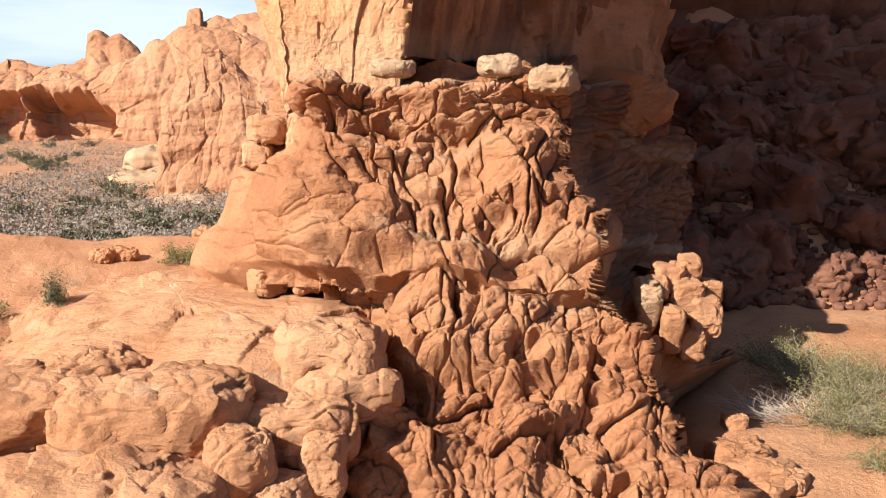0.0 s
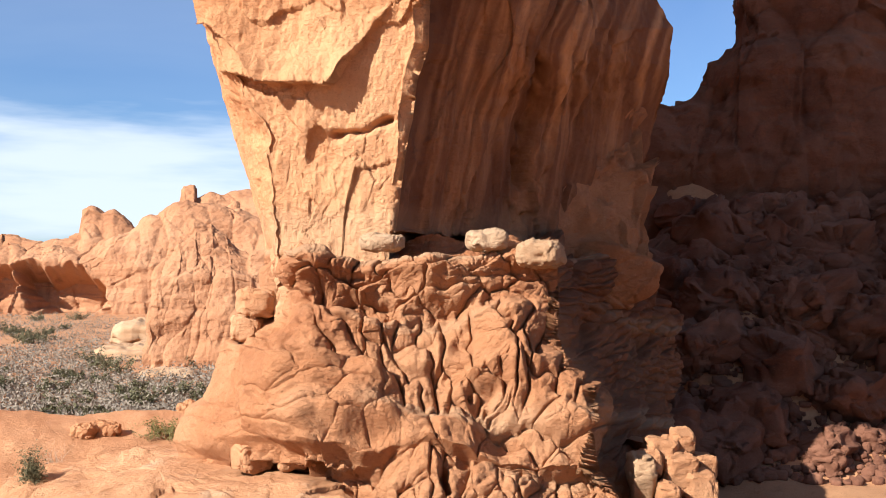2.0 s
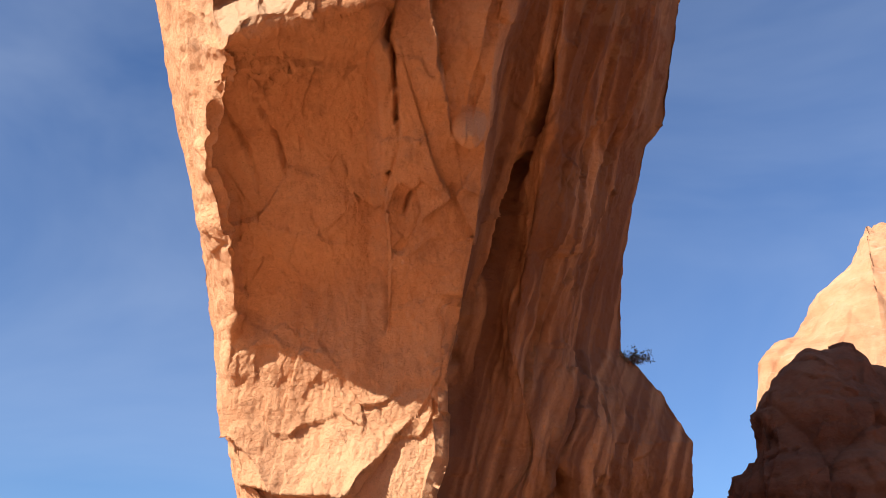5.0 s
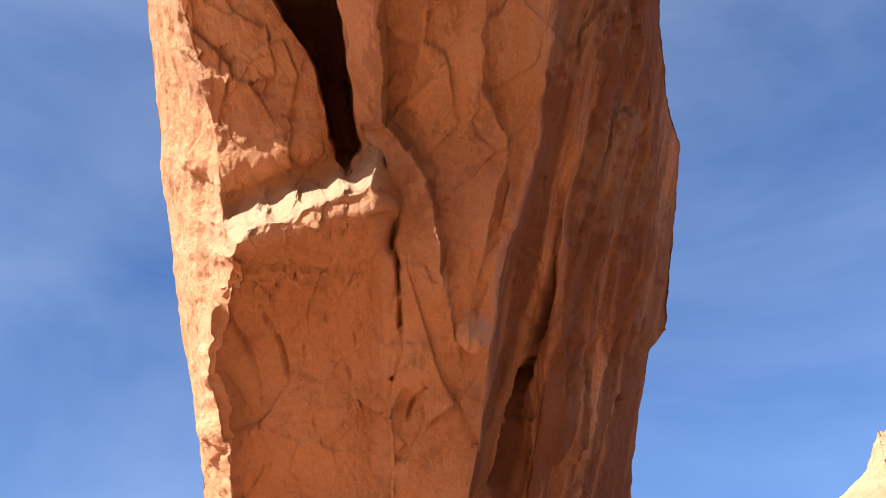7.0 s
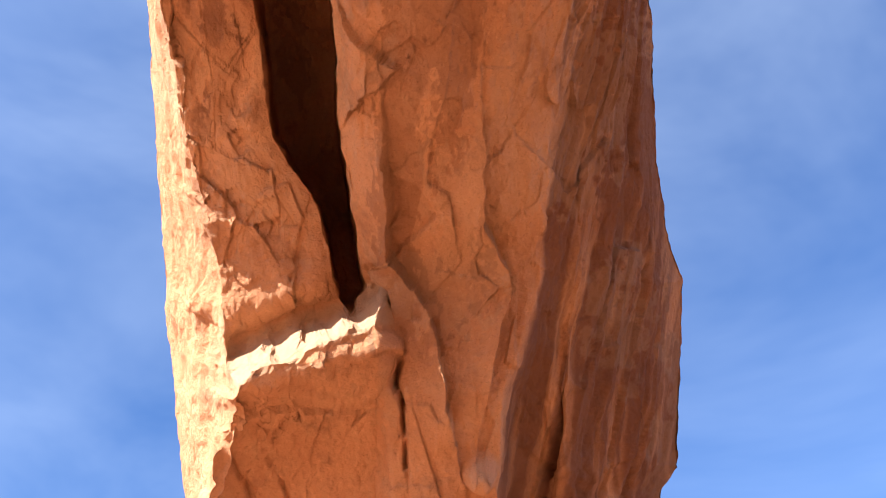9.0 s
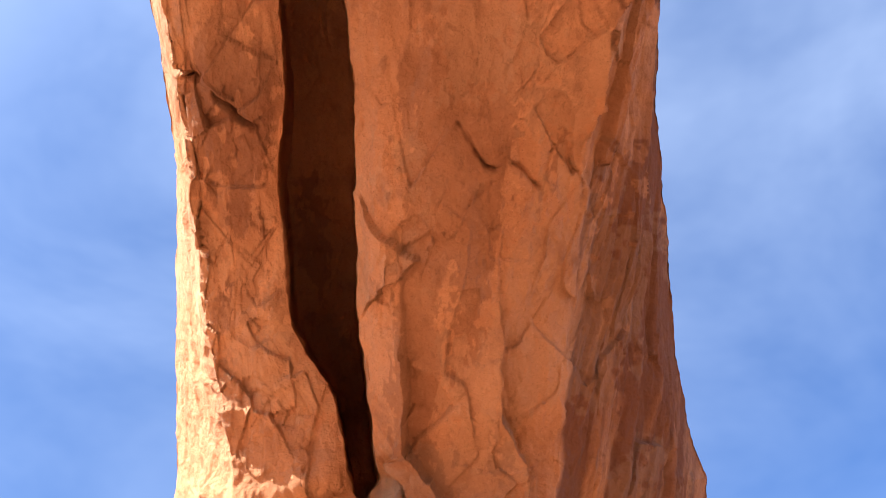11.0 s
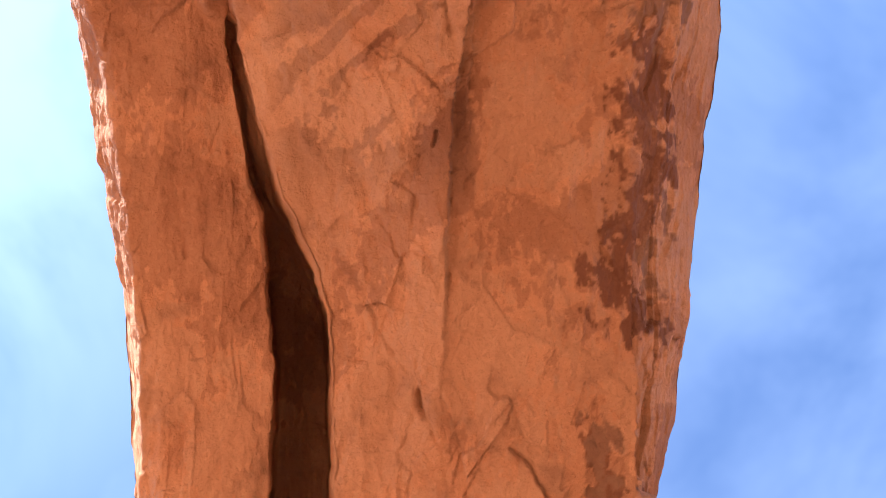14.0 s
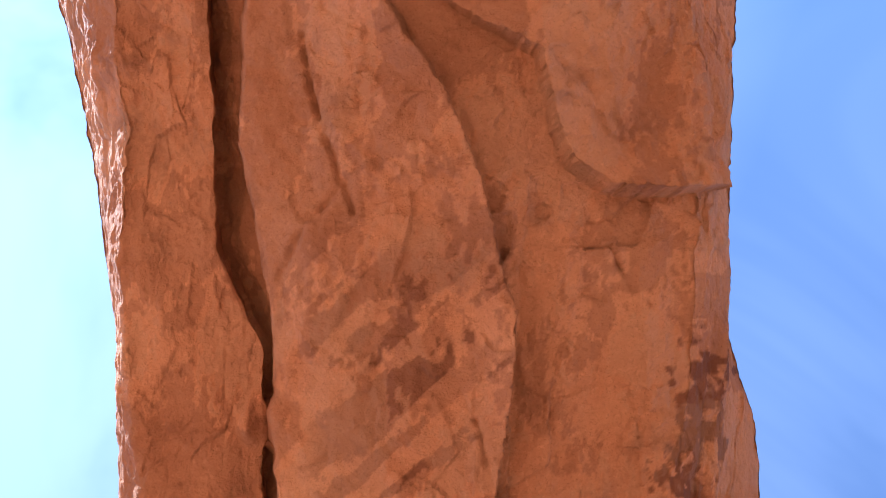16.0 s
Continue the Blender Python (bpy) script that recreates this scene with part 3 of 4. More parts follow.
# ---- ground: one sheet to the horizon ----
def ground_height(x, y):
    p = np.stack([x, y, 0 * x], -1)
    far = np.hypot(x, y)
    h = 0.6 * fbm(p * 0.02, 3, 81) * ease(far, 60, 200) + 0.15 * fbm(p * 0.3, 3, 82) + 0.06 * fbm(p * 1.8, 3, 84) * (1 - ease(far, 40, 70))
    bench = (1 - ease(y, 27, 44)) * (1 - ease(x, -3.5, 0.5)) * ease(y, 9.0, 15.5)
    h = h + 5.2 * bench + 0.12 * (y - 20) * bench * (1 - ease(y, 27, 30))
    right = ease(x, 0.5, 5.5) * ease(y, 6, 12)
    slope = np.clip(3.4 + 0.05 * (y - 16.4), 2.4, 4.2) + 0.78 * np.clip(y - 28.0, 0, 12) * ease(x, 5, 10)
    h = h * (1 - right) + right * (slope * (1 - ease(far, 90, 140)) + 0.2 * fbm(p * 0.6, 3, 83) + 0.5 * ease(y, 28, 31) * fbm(p * 0.5, 3, 87))
    middle = ease(x, -3, 0) * (1 - ease(x, 0, 5)) * ease(y, 5, 10) * (1 - ease(y, 34, 50))
    h = h + 2.5 * middle * (1 - right)
    ledge = 1 - ease(far + 1.3 * fbm(p * 0.45, 3, 85), 1.8, 7.5)
    h = np.maximum(h, 0) * (1 - ledge) + (8.35 + 0.35 * ease(far, 0.6, 2.5) * fbm(p * 0.9, 4, 86)) * ledge
    behind = ease(-y, 1, 8) * (1 - ease(far, 40, 80))
    return h + behind * 2.0 * (1 - ledge)


def ground():
    r = np.concatenate([[0.0], np.geomspace(1.2, 80, 330), np.geomspace(82, 4500, 90)])
    az = np.radians(np.concatenate([np.linspace(-32, 32, 520), np.linspace(33, 327, 150)]))
    Rr, Az = np.meshgrid(r, az, indexing="ij")
    X, Y = Rr * np.sin(Az), Rr * np.cos(Az)
    Z = ground_height(X, Y)
    Z[0] = 8.35
    return mesh_of("ground", np.stack([X, Y, Z], -1), grid_quads(len(r), len(az), True))


tagged(part("ground", ground(), sand), "red sand and dirt ground with low scrub", "ground", kind="structure")


# ---- rocks ----
def rock_mesh(name, size, seed, facets=1.0, knob=0.0, power=0.75, rows=70, cols=110, rough=1.0):
    v, u = np.meshgrid(np.linspace(-np.pi / 2, np.pi / 2, rows), np.linspace(0, 2 * np.pi, cols, endpoint=False), indexing="ij")
    sgn = lambda a: np.sign(a) * np.abs(a) ** power
    D = np.stack([sgn(np.cos(v)) * sgn(np.cos(u)), sgn(np.cos(v)) * sgn(np.sin(u)), sgn(np.sin(v))], -1)
    P = D * np.array(size) * 0.5
    N = D / np.maximum(np.linalg.norm(D, axis=-1, keepdims=True), 1e-6)
    s = float(np.mean(size))
    Q = P + seed * 13.7
    disp = s * (0.10 * fbm(Q * 1.1 / s, 3, seed) + facets * 0.10 * flakes(Q * 2.0 / s, seed + 1) + facets * 0.045 * flakes(Q * 4.6 / s, seed + 3) + rough * 0.02 * fbm(Q * 7 / s, 3, seed + 2))
    if knob:
        c1, c2, _, _ = cells(Q * np.array([0.9, 0.9, 1.5]) + 0.35 * fbm(Q * 1.2, 3, seed + 6)[..., None], seed + 5)
        disp = disp + knob * (np.clip(c2 - c1, 0, 0.12) / 0.12) ** 0.7
    P = P + N * disp[..., None]
    P[0], P[-1] = P[0].mean(0), P[-1].mean(0)
    return mesh_of(name, P, grid_quads(rows, cols, True))


def rock_thing(name, label, category, place, size, seed, material, turn=0, tilt=0, group="", **kw):
    ob = new(name, rock_mesh(name, size, seed, **kw))
    ob.data.materials.append(material)
    ob.matrix_world = pose(*place, tilt, 0, turn)
    return tagged(ob, label, category, group)


def sight(lateral, elevation, distance):
    """A place that lies that many degrees to the side and up from the eye, at that distance ahead."""
    return EYE + Vector((math.tan(radians(lateral)) * distance, distance, math.tan(radians(elevation)) * distance))


rock_thing("rock_bench", "smooth pale orange slickrock bench against the pedestal", "rock", (-5.3, 19.4, 3.55), (8.6, 7.6, 4.3), 3, slickrock, turn=-4, tilt=5, facets=0.22, knob=0.03, power=0.42, rows=260, cols=400, rough=0.8)
for lat, ele, far, size, seed, turn in ((-17.2, -18.4, 14.6, (2.9, 1.7, 1.15), 5, 6), (-24.5, -19.0, 15.0, (2.6, 2.2, 1.3), 8, 20), (-13.0, -18.3, 14.7, (0.75, 0.6, 0.5), 12, -10),
                                        (-12.4, -21.2, 13.9, (0.95, 0.9, 1.0), 6, 15), (-20.5, -16.2, 16.0, (1.7, 1.4, 0.7), 14, 40), (-7.2, -21.4, 14.3, (0.65, 0.7, 1.0), 16, 0), (-10.2, -23.6, 14.0, (1.1, 0.9, 0.9), 17, 70),
                                        (-8.6, -19.4, 15.0, (1.9, 1.4, 1.15), 18, 8), (-6.6, -15.2, 16.3, (1.7, 1.4, 1.1), 19, -12), (-5.9, -17.3, 15.8, (1.7, 1.2, 0.85), 21, 25)):
    rock_thing("boulder", "rounded weathered orange boulder beside the slickrock bench", "boulder", sight(lat, ele, far), size, seed, slickrock, turn=turn, group="boulders on the bench", rows=110, cols=170, power=0.6, facets=0.5, knob=0.05)
rock_thing("rock_slab", "low worn orange slab of rock", "rock", sight(-20.5, -23.8, 13.2), (3.6, 2.0, 1.3), 9, slickrock, rows=130, cols=200, power=0.55, facets=0.4, knob=0.05)
# pale stones of the ledge, and the block stack at the corner
for lat, ele, far, size, seed, turn in ((-2.9, 1.55, 19.3, (0.85, 0.7, 0.34), 41, 0), (3.2, 1.7, 19.0, (0.80, 0.8, 0.40), 42, 5), (6.4, 0.9, 18.8, (0.92, 0.9, 0.56), 43, -15)):
    rock_thing("ledge_stone", "pale cream caprock stone on the pedestal ledge", "stone", sight(lat, ele, far), size, seed, caprock, turn=turn, group="ledge stones", power=0.6, facets=0.6)
for lat, ele, far, size, seed, tilt in ((12.0, -12.2, 18.3, (0.42, 0.6, 1.15), 44, 22), (13.2, -10.6, 18.6, (0.6, 0.7, 0.6), 45, 0), (14.2, -11.6, 18.5, (0.65, 0.7, 0.8), 46, 10), (13.5, -13.6, 18.0, (0.36, 0.5, 0.85), 47, 20),
                                        (15.2, -12.8, 18.5, (0.6, 0.7, 0.8), 48, -10), (14.4, -10.0, 18.7, (0.45, 0.5, 0.45), 61, 15), (14.6, -14.4, 18.2, (0.5, 0.5, 0.6), 62, 5), (12.6, -11.2, 18.3, (0.4, 0.5, 0.5), 63, -20), (15.6, -11.4, 18.7, (0.4, 0.5, 0.5), 64, 0)):
    rock_thing("corner_stone", "pale broken block at the pedestal corner", "stone", sight(lat, ele, far), size, seed, caprock if seed == 44 else slickrock, tilt=tilt, group="corner blocks", power=0.36, facets=0.8, rough=0.6)
for lat, ele, far, size, seed, turn in ((-8.0, -10.6, 18.6, (0.55, 0.5, 0.62), 49, 10), (-10.3, -10.8, 18.8, (0.75, 0.6, 0.62), 50, 35), (-9.2, -10.4, 19.0, (0.4, 0.5, 0.5), 51, 0), (-10.2, -2.0, 20.9, (0.75, 0.7, 0.6), 52, 20), (-10.6, -3.4, 20.9, (0.6, 0.6, 0.5), 53, 0)):
    rock_thing("block", "squared orange block leaning on the pedestal", "stone", sight(lat, ele, far), size, seed, slickrock, turn=turn, group="leaning blocks", power=0.45, facets=0.6)

rock_thing("lodged_rock", "large rounded red boulder lodged against the leg", "boulder", sight(7.9, 2.6, 26.0), (4.2, 3.4, 6.0), 58, mudstone, turn=12, tilt=-10, facets=1.0, knob=0.05, power=0.6, rows=160, cols=220)

for lat, ele, far, size, seed, turn in ((17.6, -17.6, 17.2, (1.1, 0.9, 0.4), 71, 20), (18.6, -19.6, 16.4, (1.3, 0.8, 0.4), 72, -15), (19.6, -21.4, 15.8, (1.0, 0.8, 0.35), 73, 40), (17.4, -21.8, 15.6, (1.5, 1.0, 0.5), 74, 10), (20.6, -20.4, 16.0, (0.7, 0.5, 0.3), 75, 60), (17.3, -16.0, 18.2, (0.5, 0.45, 0.4), 76, 0)):
    x, y, z = sight(lat, ele, far)
    rock_thing("slab", "flat orange rock slab half buried in the sand", "rock", (x, y, float(ground_height(np.array([x]), np.array([y]))[0]) + 0.06), size, seed, slickrock, turn=turn, tilt=-8, group="slabs in the sand", power=0.5, facets=0.7)

# ---- shaded cliff and the sunlit dome behind ----
def cliff_mesh(name, s0, s1, far, top, foot, seed, rows=150, cols=220, relief=1.0, cell=0.3, sharp=0.3, batter=0.45, caves=(), recede=0.0, small=0.2):
    """A rock wall across the view, its skyline given as elevation over lateral slope."""
    v, sl = np.linspace(0, 1, rows), np.linspace(s0, s1, cols)
    V, SL = np.meshgrid(v, sl, indexing="ij")
    D = far + recede * (SL - s0) * far
    rise = np.tan(np.radians(top(SL)))
    high = (10 + (D - batter * foot) * rise) / (1 - batter * rise)
    Z = foot + (high - foot) * np.sin(V * np.pi / 2)
    Y = D + (high - foot) * batter * (1 - np.cos(V * np.pi / 2))
    P = np.stack([SL * Y, Y, Z], -1)
    N = normals_of(P)
    if N[rows // 2, cols // 2, 1] > 0:
        N = -N
    warp = np.stack([fbm(P * cell * 0.6 + k * 5, 3, seed + 20 + k) for k in range(3)], -1)
    c1, c2, _, ident = cells(P * np.array([cell, cell, cell * 0.15]) + 0.25 * warp, seed)
    d1, d2, _, _ = cells(P * np.array([cell * 3.1, cell * 3.1, cell * 0.6]) + 0.25 * warp, seed + 2)
    disp = relief * (1.0 * warp[..., 0] + 0.7 * (np.clip(c2 - c1, 0, 0.6) / 0.6) ** 0.5 + 0.6 * (ident - 0.5) + small * (np.clip(d2 - d1, 0, 0.3) * 3) ** 0.5 + sharp * (1.6 * flakes(P * cell * np.array([2.0, 2.0, 1.2]) + 0.2 * warp, seed + 7) + 0.8 * flakes(P * cell * 5 + 0.2 * warp, seed + 8)) + 0.12 * fbm(P * cell * 7, 3, seed + 9) - 0.9)
    bedding = np.sin(P[..., 2] * cell * 9 + 2.0 * warp[..., 1])
    disp = disp + 0.2 * relief * bedding + 0.25 * relief * fbm(P * np.array([cell, cell, cell * 6]), 3, seed + 11)
    for cs, ce, ws, we, deep in caves:
        E = np.degrees(np.arctan2(P[..., 2] - 10, P[..., 1]))
        d = np.hypot((SL - cs) / ws, np.where(E > ce, E - ce, 0.55 * (ce - E)) / we)
        disp = disp - deep * (1 - ease(d + 0.5 * fbm(P * 0.10, 4, seed + 13), 0.72, 1.0))
    P = P + N * disp[..., None]
    return mesh_of(name, P, grid_quads(rows, cols))


def cliff(name, label, category, material, *args, **kw):
    return tagged(part(name, cliff_mesh(name, *args, **kw), material), label, category)


# dark colour stands for shade; its crest follows the shadow edge on the dome
cliff("rock_wall", "brown-red rock wall, the shade of the arch darkened into its colour", "rock wall", shade_rock, 0.19, 1.1, 37.5,
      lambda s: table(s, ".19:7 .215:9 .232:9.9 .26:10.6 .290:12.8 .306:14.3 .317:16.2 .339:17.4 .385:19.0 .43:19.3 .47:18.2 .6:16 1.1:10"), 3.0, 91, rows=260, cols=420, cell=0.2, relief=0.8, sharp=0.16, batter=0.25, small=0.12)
cliff("rock_dome", "smooth sunlit pale orange rock dome", "rock dome", slickrock, 0.32, 1.2, 52.0,
      lambda s: table(s, ".32:15 .323:17 .33:18.2 .342:19.0 .365:20.0 .382:20.6 .41:22.5 .44:24.2 .47:26.0 .6:27 1.2:22"), 2.0, 95, rows=200, cols=300, cell=0.14, relief=0.8, sharp=0.12)

# ---- far cliffs ----
cliff("far_cliff", "distant orange sandstone fin with rounded top", "cliff", far_rock, -0.296, -0.10, 98.0,
      lambda s: table(s, "-.296:-4.6 -.290:-1.2 -.282:0.4 -.270:1.4 -.262:2.2 -.245:3.0 -.225:3.1 -.205:2.6 -.19:1.8 -.10:1"), -1.0, 101, rows=200, cols=300, cell=0.16, relief=0.9, sharp=0.12, small=0.2)
cliff("far_cliff", "distant orange sandstone cliff with a shadowed alcove", "cliff", far_rock, -0.60, -0.16, 215.0,
      lambda s: table(s, "-.6:1.5 -.46:1.7 -.43:2.0 -.41:1.5 -.385:1.3 -.36:1.1 -.34:1.9 -.31:2.4 -.29:3.2 -.27:3.7 -.25:4.2 -.2:3.6 -.16:3"), -1.0, 105, rows=200, cols=460, cell=0.07, relief=1.8, sharp=0.12, small=0.18,
      caves=((-0.375, -1.3, 0.046, 1.8, 9.0), (-0.45, -1.4, 0.022, 1.4, 5.0)))
cliff("far_cliff", "distant sandstone skyline with knobs", "cliff", far_rock, -0.62, -0.12, 300.0,
      lambda s: table(s, "-.62:2 -.45:2.1 -.44:2.4 -.42:2.2 -.40:1.9 -.37:2.0 -.357:2.1 -.355:3.4 -.345:3.5 -.335:3.1 -.325:3.4 -.315:3.1 -.30:2.4 -.265:3.9 -.258:4.0 -.254:4.9 -.243:4.9 -.240:4.2 -.226:4.5 -.215:4.4 -.19:4.5 -.12:4"), -1.0, 109, rows=160, cols=460, cell=0.05, relief=1.9, sharp=0.12, small=0.18)
for lat, ele, far, size, seed in ((-16.6, -4.9, 112.0, (9, 10, 3.0), 121), (-15.6, -3.7, 125.0, (11, 9, 3.0), 122), (-15.0, -6.6, 92.0, (6, 5, 2.0), 123)):
    rock_thing("terrace", "low cream slickrock terrace at the foot of the fin", "rock", sight(lat, ele, far), size, seed, caprock, facets=0.5, power=0.6)

# ---- boulder slope in the shade ----
random.seed(4)
stock = [rock_mesh("boulder", (1, 0.8, 0.75), 20 + k, facets=1.6, power=0.5, rows=44, cols=64) for k in range(9)]
# base colour lowered to carry the shade that lies on the slope
shaded_boulder_rock = rock_material("shade_darkened_boulder", (0.12, 0.05, 0.032), (0.18, 0.08, 0.05), (0.25, 0.12, 0.076), scale=1.5)
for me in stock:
    me.materials.append(shaded_boulder_rock)
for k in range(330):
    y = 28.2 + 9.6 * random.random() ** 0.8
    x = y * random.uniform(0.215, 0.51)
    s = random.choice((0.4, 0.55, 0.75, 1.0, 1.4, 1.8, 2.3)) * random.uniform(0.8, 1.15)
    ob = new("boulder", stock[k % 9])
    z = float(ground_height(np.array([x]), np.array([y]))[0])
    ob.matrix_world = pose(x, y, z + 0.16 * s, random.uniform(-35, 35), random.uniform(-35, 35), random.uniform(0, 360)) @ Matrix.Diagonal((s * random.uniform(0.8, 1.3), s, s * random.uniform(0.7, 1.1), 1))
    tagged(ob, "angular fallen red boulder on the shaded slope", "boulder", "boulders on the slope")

# small rubble that fills the slope between the boulders, added to cover bright sand
chip = rock_mesh("chip", (1, 0.85, 0.7), 39, facets=1.6, power=0.55, rows=7, cols=9)
base = np.array([v.co[:] for v in chip.vertices])
faces = np.array([p.vertices[:] for p in chip.polygons if len(p.vertices) == 4])
bpy.data.meshes.remove(chip)
rng = np.random.default_rng(8)
count = 2600
ry = 27.6 + 10.5 * rng.random(count)
rx = ry * rng.uniform(0.20, 0.52, count)
size = rng.uniform(0.10, 0.42, count)
turn = rng.uniform(0, 2 * np.pi, count)
spun = np.stack([base[None, :, 0] * np.cos(turn)[:, None] - base[None, :, 1] * np.sin(turn)[:, None], base[None, :, 0] * np.sin(turn)[:, None] + base[None, :, 1] * np.cos(turn)[:, None], np.repeat(base[None, :, 2], count, 0)], -1)
V = spun * size[:, None, None] * rng.uniform(0.7, 1.4, (count, 1, 3)) + np.stack([rx, ry, ground_height(rx, ry) + 0.15 * size], 1)[:, None]
F = faces[None] + (np.arange(count) * len(base))[:, None, None]
tagged(part("rubble", mesh_of("rubble", V, F.reshape(-1, 4)), shaded_boulder_rock), "small angular red rubble on the shaded slope", "rubble", kind="stuff")


# ---- shrubs ----
def plant_material(name, colour, vary, rough=0.8):
    m = bpy.data.materials.new(name)
    m.use_nodes = True
    n, l = m.node_tree.nodes, m.node_tree.links
    bsdf = n["Principled BSDF"]
    bsdf.inputs["Roughness"].default_value, bsdf.inputs["Specular IOR Level"].default_value = rough, 0.2
    geo = n.new("ShaderNodeNewGeometry")
    mix = n.new("ShaderNodeMixRGB")
    mix.inputs["Color1"].default_value, mix.inputs["Color2"].default_value = (*colour, 1), (*vary, 1)
    l.new(geo.outputs["Random Per Island"], mix.inputs["Fac"])
    l.new(mix.outputs["Color"], bsdf.inputs["Base Color"])
    return m


green = plant_material("blackbrush_green", (0.10, 0.095, 0.028), (0.21, 0.185, 0.075))
juniper_green = plant_material("juniper_green", (0.075, 0.072, 0.038), (0.17, 0.155, 0.085))
sage_grey = plant_material("sage_grey", (0.17, 0.14, 0.11), (0.29, 0.245, 0.19))
twig_grey = plant_material("dry_twig", (0.34, 0.26, 0.19), (0.50, 0.42, 0.33))
bark = plant_material("juniper_bark", (0.12, 0.08, 0.055), (0.18, 0.13, 0.09))


def twigs(rng, count, length, spread, thick, segments=5, rise=0.6):
    """Bent tapering twigs from the base; returns corners, faces and the tips."""
    V, F, tips = [], [], []
    for _ in range(count):
        a, r = rng.uniform(0, 2 * np.pi), spread * rng.random() ** 0.5
        p = np.array([r * np.cos(a) * 0.5, r * np.sin(a) * 0.5, 0.0])
        d = np.array([np.cos(a) * rng.uniform(0.3, 1.0), np.sin(a) * rng.uniform(0.3, 1.0), rise * rng.uniform(0.5, 1.4)])
        l = length * rng.uniform(0.5, 1.1) / segments
        ring = None
        for k in range(segments + 1):
            d = d / np.linalg.norm(d)
            u = np.cross(d, [0.3, 0.2, 1]); u = u / np.linalg.norm(u)
            w = np.cross(d, u)
            t = thick * (1 - 0.85 * k / segments)
            base = len(V)
            for j in range(3):
                V.append(p + t * (u * np.cos(j * 2.094) + w * np.sin(j * 2.094)))
            if ring is not None:
                F += [(ring + j, ring + (j + 1) % 3, base + (j + 1) % 3, base + j) for j in range(3)]
            ring = base
            if k > 1:
                tips.append(p.copy())
            p = p + d * l
            d = d + rng.normal(0, 0.38, 3)
    return np.array(V), np.array(F), np.array(tips)


def leaf_quads(rng, centres, per, scatter, size):
    c = np.repeat(centres, per, 0) + rng.normal(0, scatter, (len(centres) * per, 3))
    c[:, 2] = np.abs(c[:, 2])
    u = rng.normal(0, 1, c.shape); u /= np.linalg.norm(u, axis=1, keepdims=True)
    v = np.cross(u, rng.normal(0, 1, c.shape)); v /= np.linalg.norm(v, axis=1, keepdims=True)
    s = size * rng.uniform(0.5, 1.2, (len(c), 1))
    V = np.stack([c - u * s, c + v * s * 0.45, c + u * s, c - v * s * 0.45], 1).reshape(-1, 3)
    return V, np.arange(len(V)).reshape(-1, 4)


def shrub(label, category, place, size, seed, leaf, name="shrub", count=26, per=16, leaf_size=0.03, rise=0.8, bare=False, group="shrubs"):
    rng = np.random.default_rng(seed)
    ob = thing(name, label, category, group, place=place)
    V, F, tips = twigs(rng, count, size[2] * 1.15, size[0] * 0.45, (0.004 * size[2] + 0.003) if size[2] < 0.95 else 0.02 * size[2], rise=rise)
    V, tips = V * np.array([size[0] / size[2], size[1] / size[2], 1]), tips * np.array([size[0] / size[2], size[1] / size[2], 1])
    part("branchwork", mesh_of("branchwork", V, F), twig_grey if leaf is not juniper_green else bark, ob)
    if not bare:
        LV, LF = leaf_quads(rng, tips, per, size[2] * 0.09, leaf_size)
        part("foliage", mesh_of("foliage", LV, LF), leaf, ob)
    return ob


def on_ground(lateral, elevation):
    """Where a line of sight meets the ground sheet."""
    t = np.arange(8.0, 400.0, 0.05)
    x, z = np.tan(radians(lateral)) * t, 10 + np.tan(radians(elevation)) * t
    k = int(np.argmax(ground_height(x, t) >= z))
    return (float(x[k]), float(t[k]), float(ground_height(x[k:k + 1], t[k:k + 1])[0]) - 0.03)


for lat, ele, size, seed in ((19.9, -16.0, (1.3, 1.1, 0.85), 1), (21.9, -16.9, (1.6, 1.2, 0.94), 2), (24.2, -17.6, (1.5, 1.3, 0.94), 31), (23.6, -19.4, (1.3, 1.1, 0.8), 32)):
    shrub("sprawling green and grey shrub with many dry twigs", "shrub", on_ground(lat, ele), size, seed, green, count=170, per=13, leaf_size=0.024, rise=0.9)
shrub("tangle of dead grey twigs in front of the shrub", "dead shrub", on_ground(21.6, -18.6), (1.9, 1.1, 0.75), 3, green, count=300, bare=True, rise=0.6)
shrub("low green shrub on the sand", "shrub", on_ground(25.8, -21.6), (0.7, 0.6, 0.42), 4, green, count=70, per=14, leaf_size=0.02)
shrub("bare pale dead branch standing in the shrub", "dead shrub", on_ground(20.9, -15.6), (0.7, 0.4, 0.75), 5, green, count=5, bare=True, rise=0.8)
shrub("small upright green juniper shrub on the dirt", "shrub", on_ground(-22.1, -13.2), (0.34, 0.34, 0.94), 6, juniper_green, count=60, per=26, leaf_size=0.026, rise=2.6)
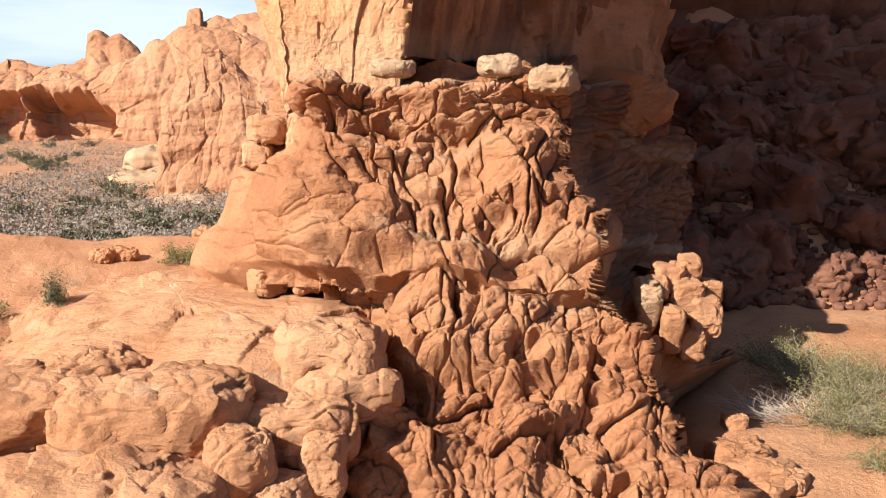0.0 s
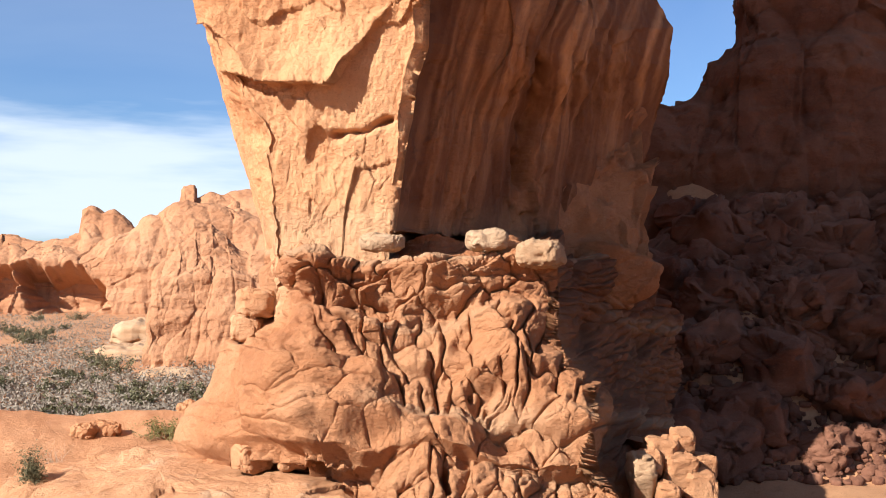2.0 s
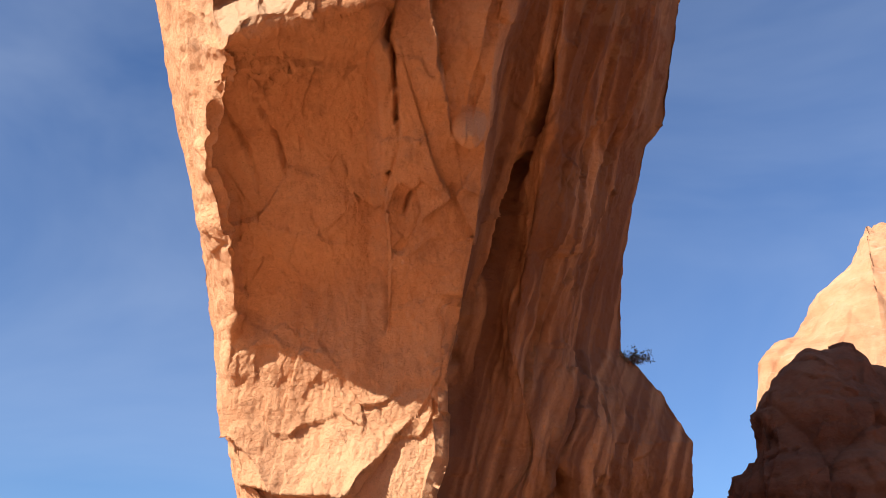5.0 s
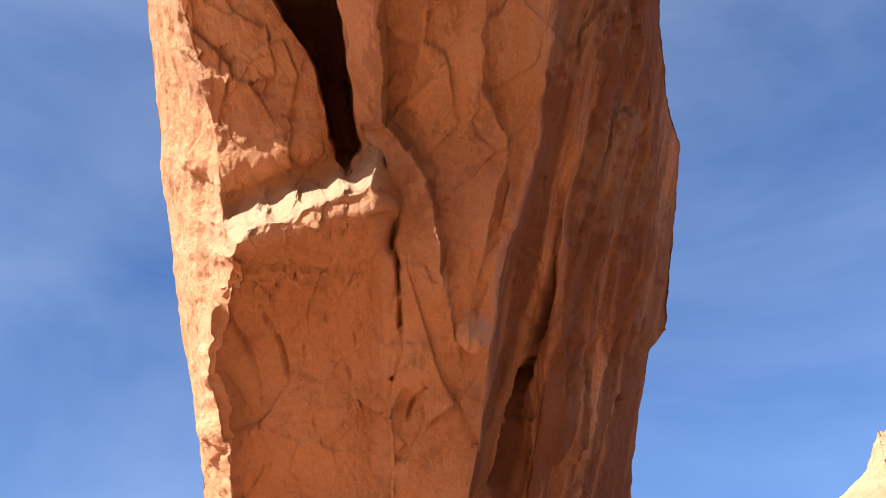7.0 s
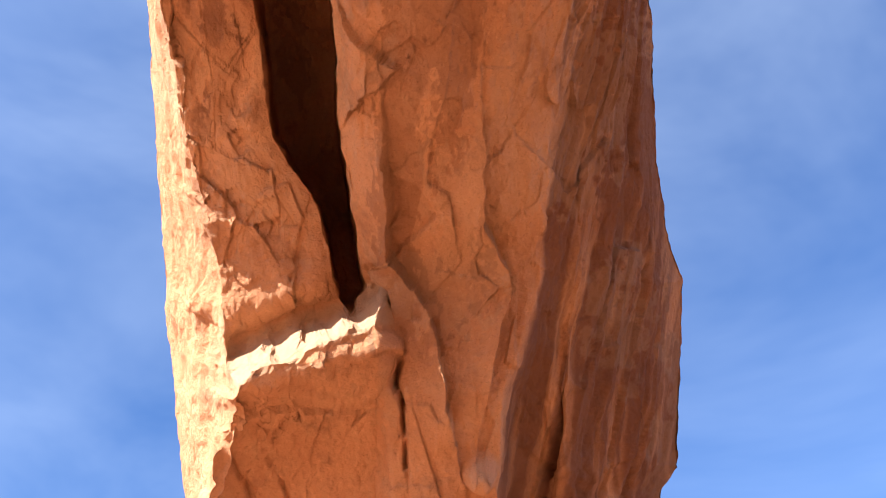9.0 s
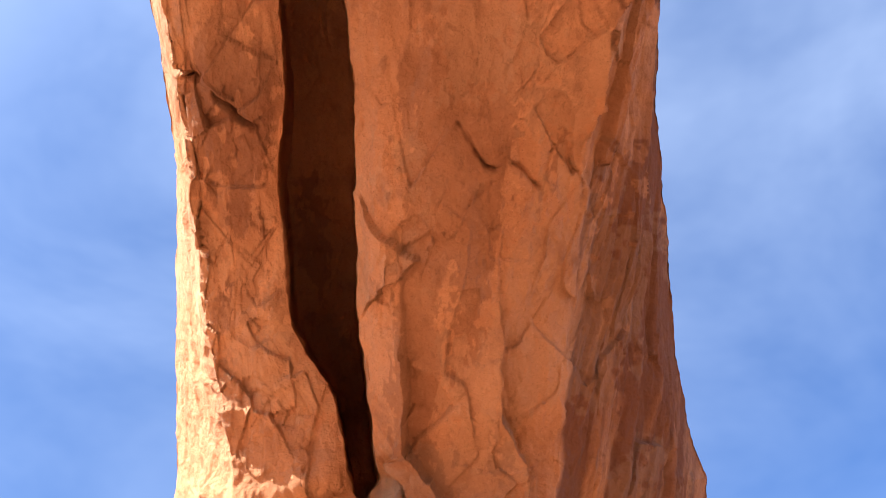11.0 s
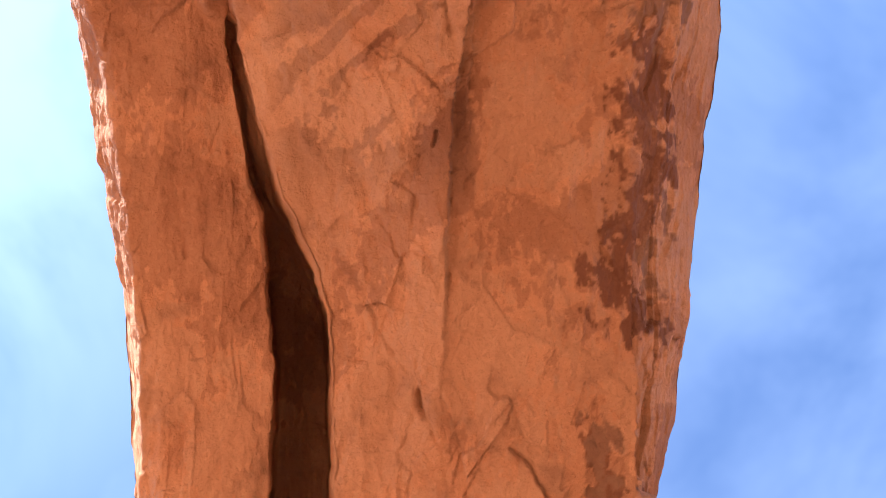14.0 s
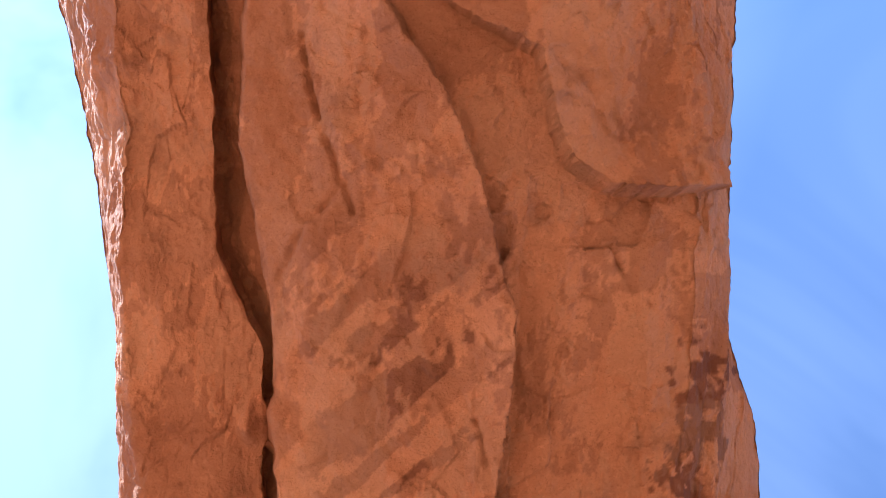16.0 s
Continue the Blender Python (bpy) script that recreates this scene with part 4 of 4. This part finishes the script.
shrub("pale dry leafless bush on the dirt", "dead shrub", on_ground(-20.9, -11.6), (0.5, 0.5, 0.75), 7, green, count=46, bare=True, rise=1.4)
shrub("low green shrub on the dirt", "shrub", on_ground(-25.8, -13.2), (0.6, 0.5, 0.45), 8, green, count=34, per=14)
shrub("low dry green and yellow shrub on the dirt", "shrub", on_ground(-24.6, -14.9), (0.8, 0.5, 0.3), 9, green, count=40, per=8)
shrub("small green shrub beside the rocks", "shrub", on_ground(-15.0, -9.7), (0.7, 0.6, 0.5), 10, green, count=40, per=16)
for k, (lat, ele) in enumerate(((-18.4, -9.5), (-19.5, -9.6), (-14.0, -8.3))):
    x, y, z = on_ground(lat, ele)
    rock_thing("small_rock", "small red rock on the dirt bench", "rock", (x, y, z + 0.12), (0.9 - 0.2 * k, 0.6, 0.45), 130 + k, slickrock, group="small rocks")

shrub("tiny green bush rooted on the shoulder of the leg", "shrub", (4.55, 23.6, 17.85), (0.5, 0.5, 0.42), 33, juniper_green, count=30, per=10, leaf_size=0.03)

rng = np.random.default_rng(12)
for k in range(64):
    d = 1 / rng.uniform(1 / 260, 1 / 60)
    lat = rng.uniform(-0.47, -0.20)
    x, y = lat * d, d
    z = float(ground_height(np.array([x]), np.array([y]))[0])
    h = rng.uniform(0.6, 1.5) * (d / 80) ** 0.5
    shrub("rounded dark green juniper tree on the scrub plain", "juniper", (x, y, z - 0.05), (h * 1.1, h * 1.1, h), 200 + k, juniper_green, name="juniper", count=16, per=14, leaf_size=0.13, rise=1.0, group="junipers")

# low sagebrush over the whole plain
d = 1 / rng.uniform(1 / 330, 1 / 46, 17000)
x = d * rng.uniform(-0.52, -0.10, 17000)
clump = np.stack([x, d, ground_height(x, d)], 1)
keep = fbm(clump * np.array([0.05, 0.03, 0]), 3, 140) > -0.35
V, F = leaf_quads(rng, clump[keep] + np.array([0, 0, 0.16]), 9, 0.32, 0.15)
tagged(part("sagebrush", mesh_of("sagebrush", V, F), sage_grey), "low grey-green sagebrush scattered over the plain", "sagebrush", kind="stuff")
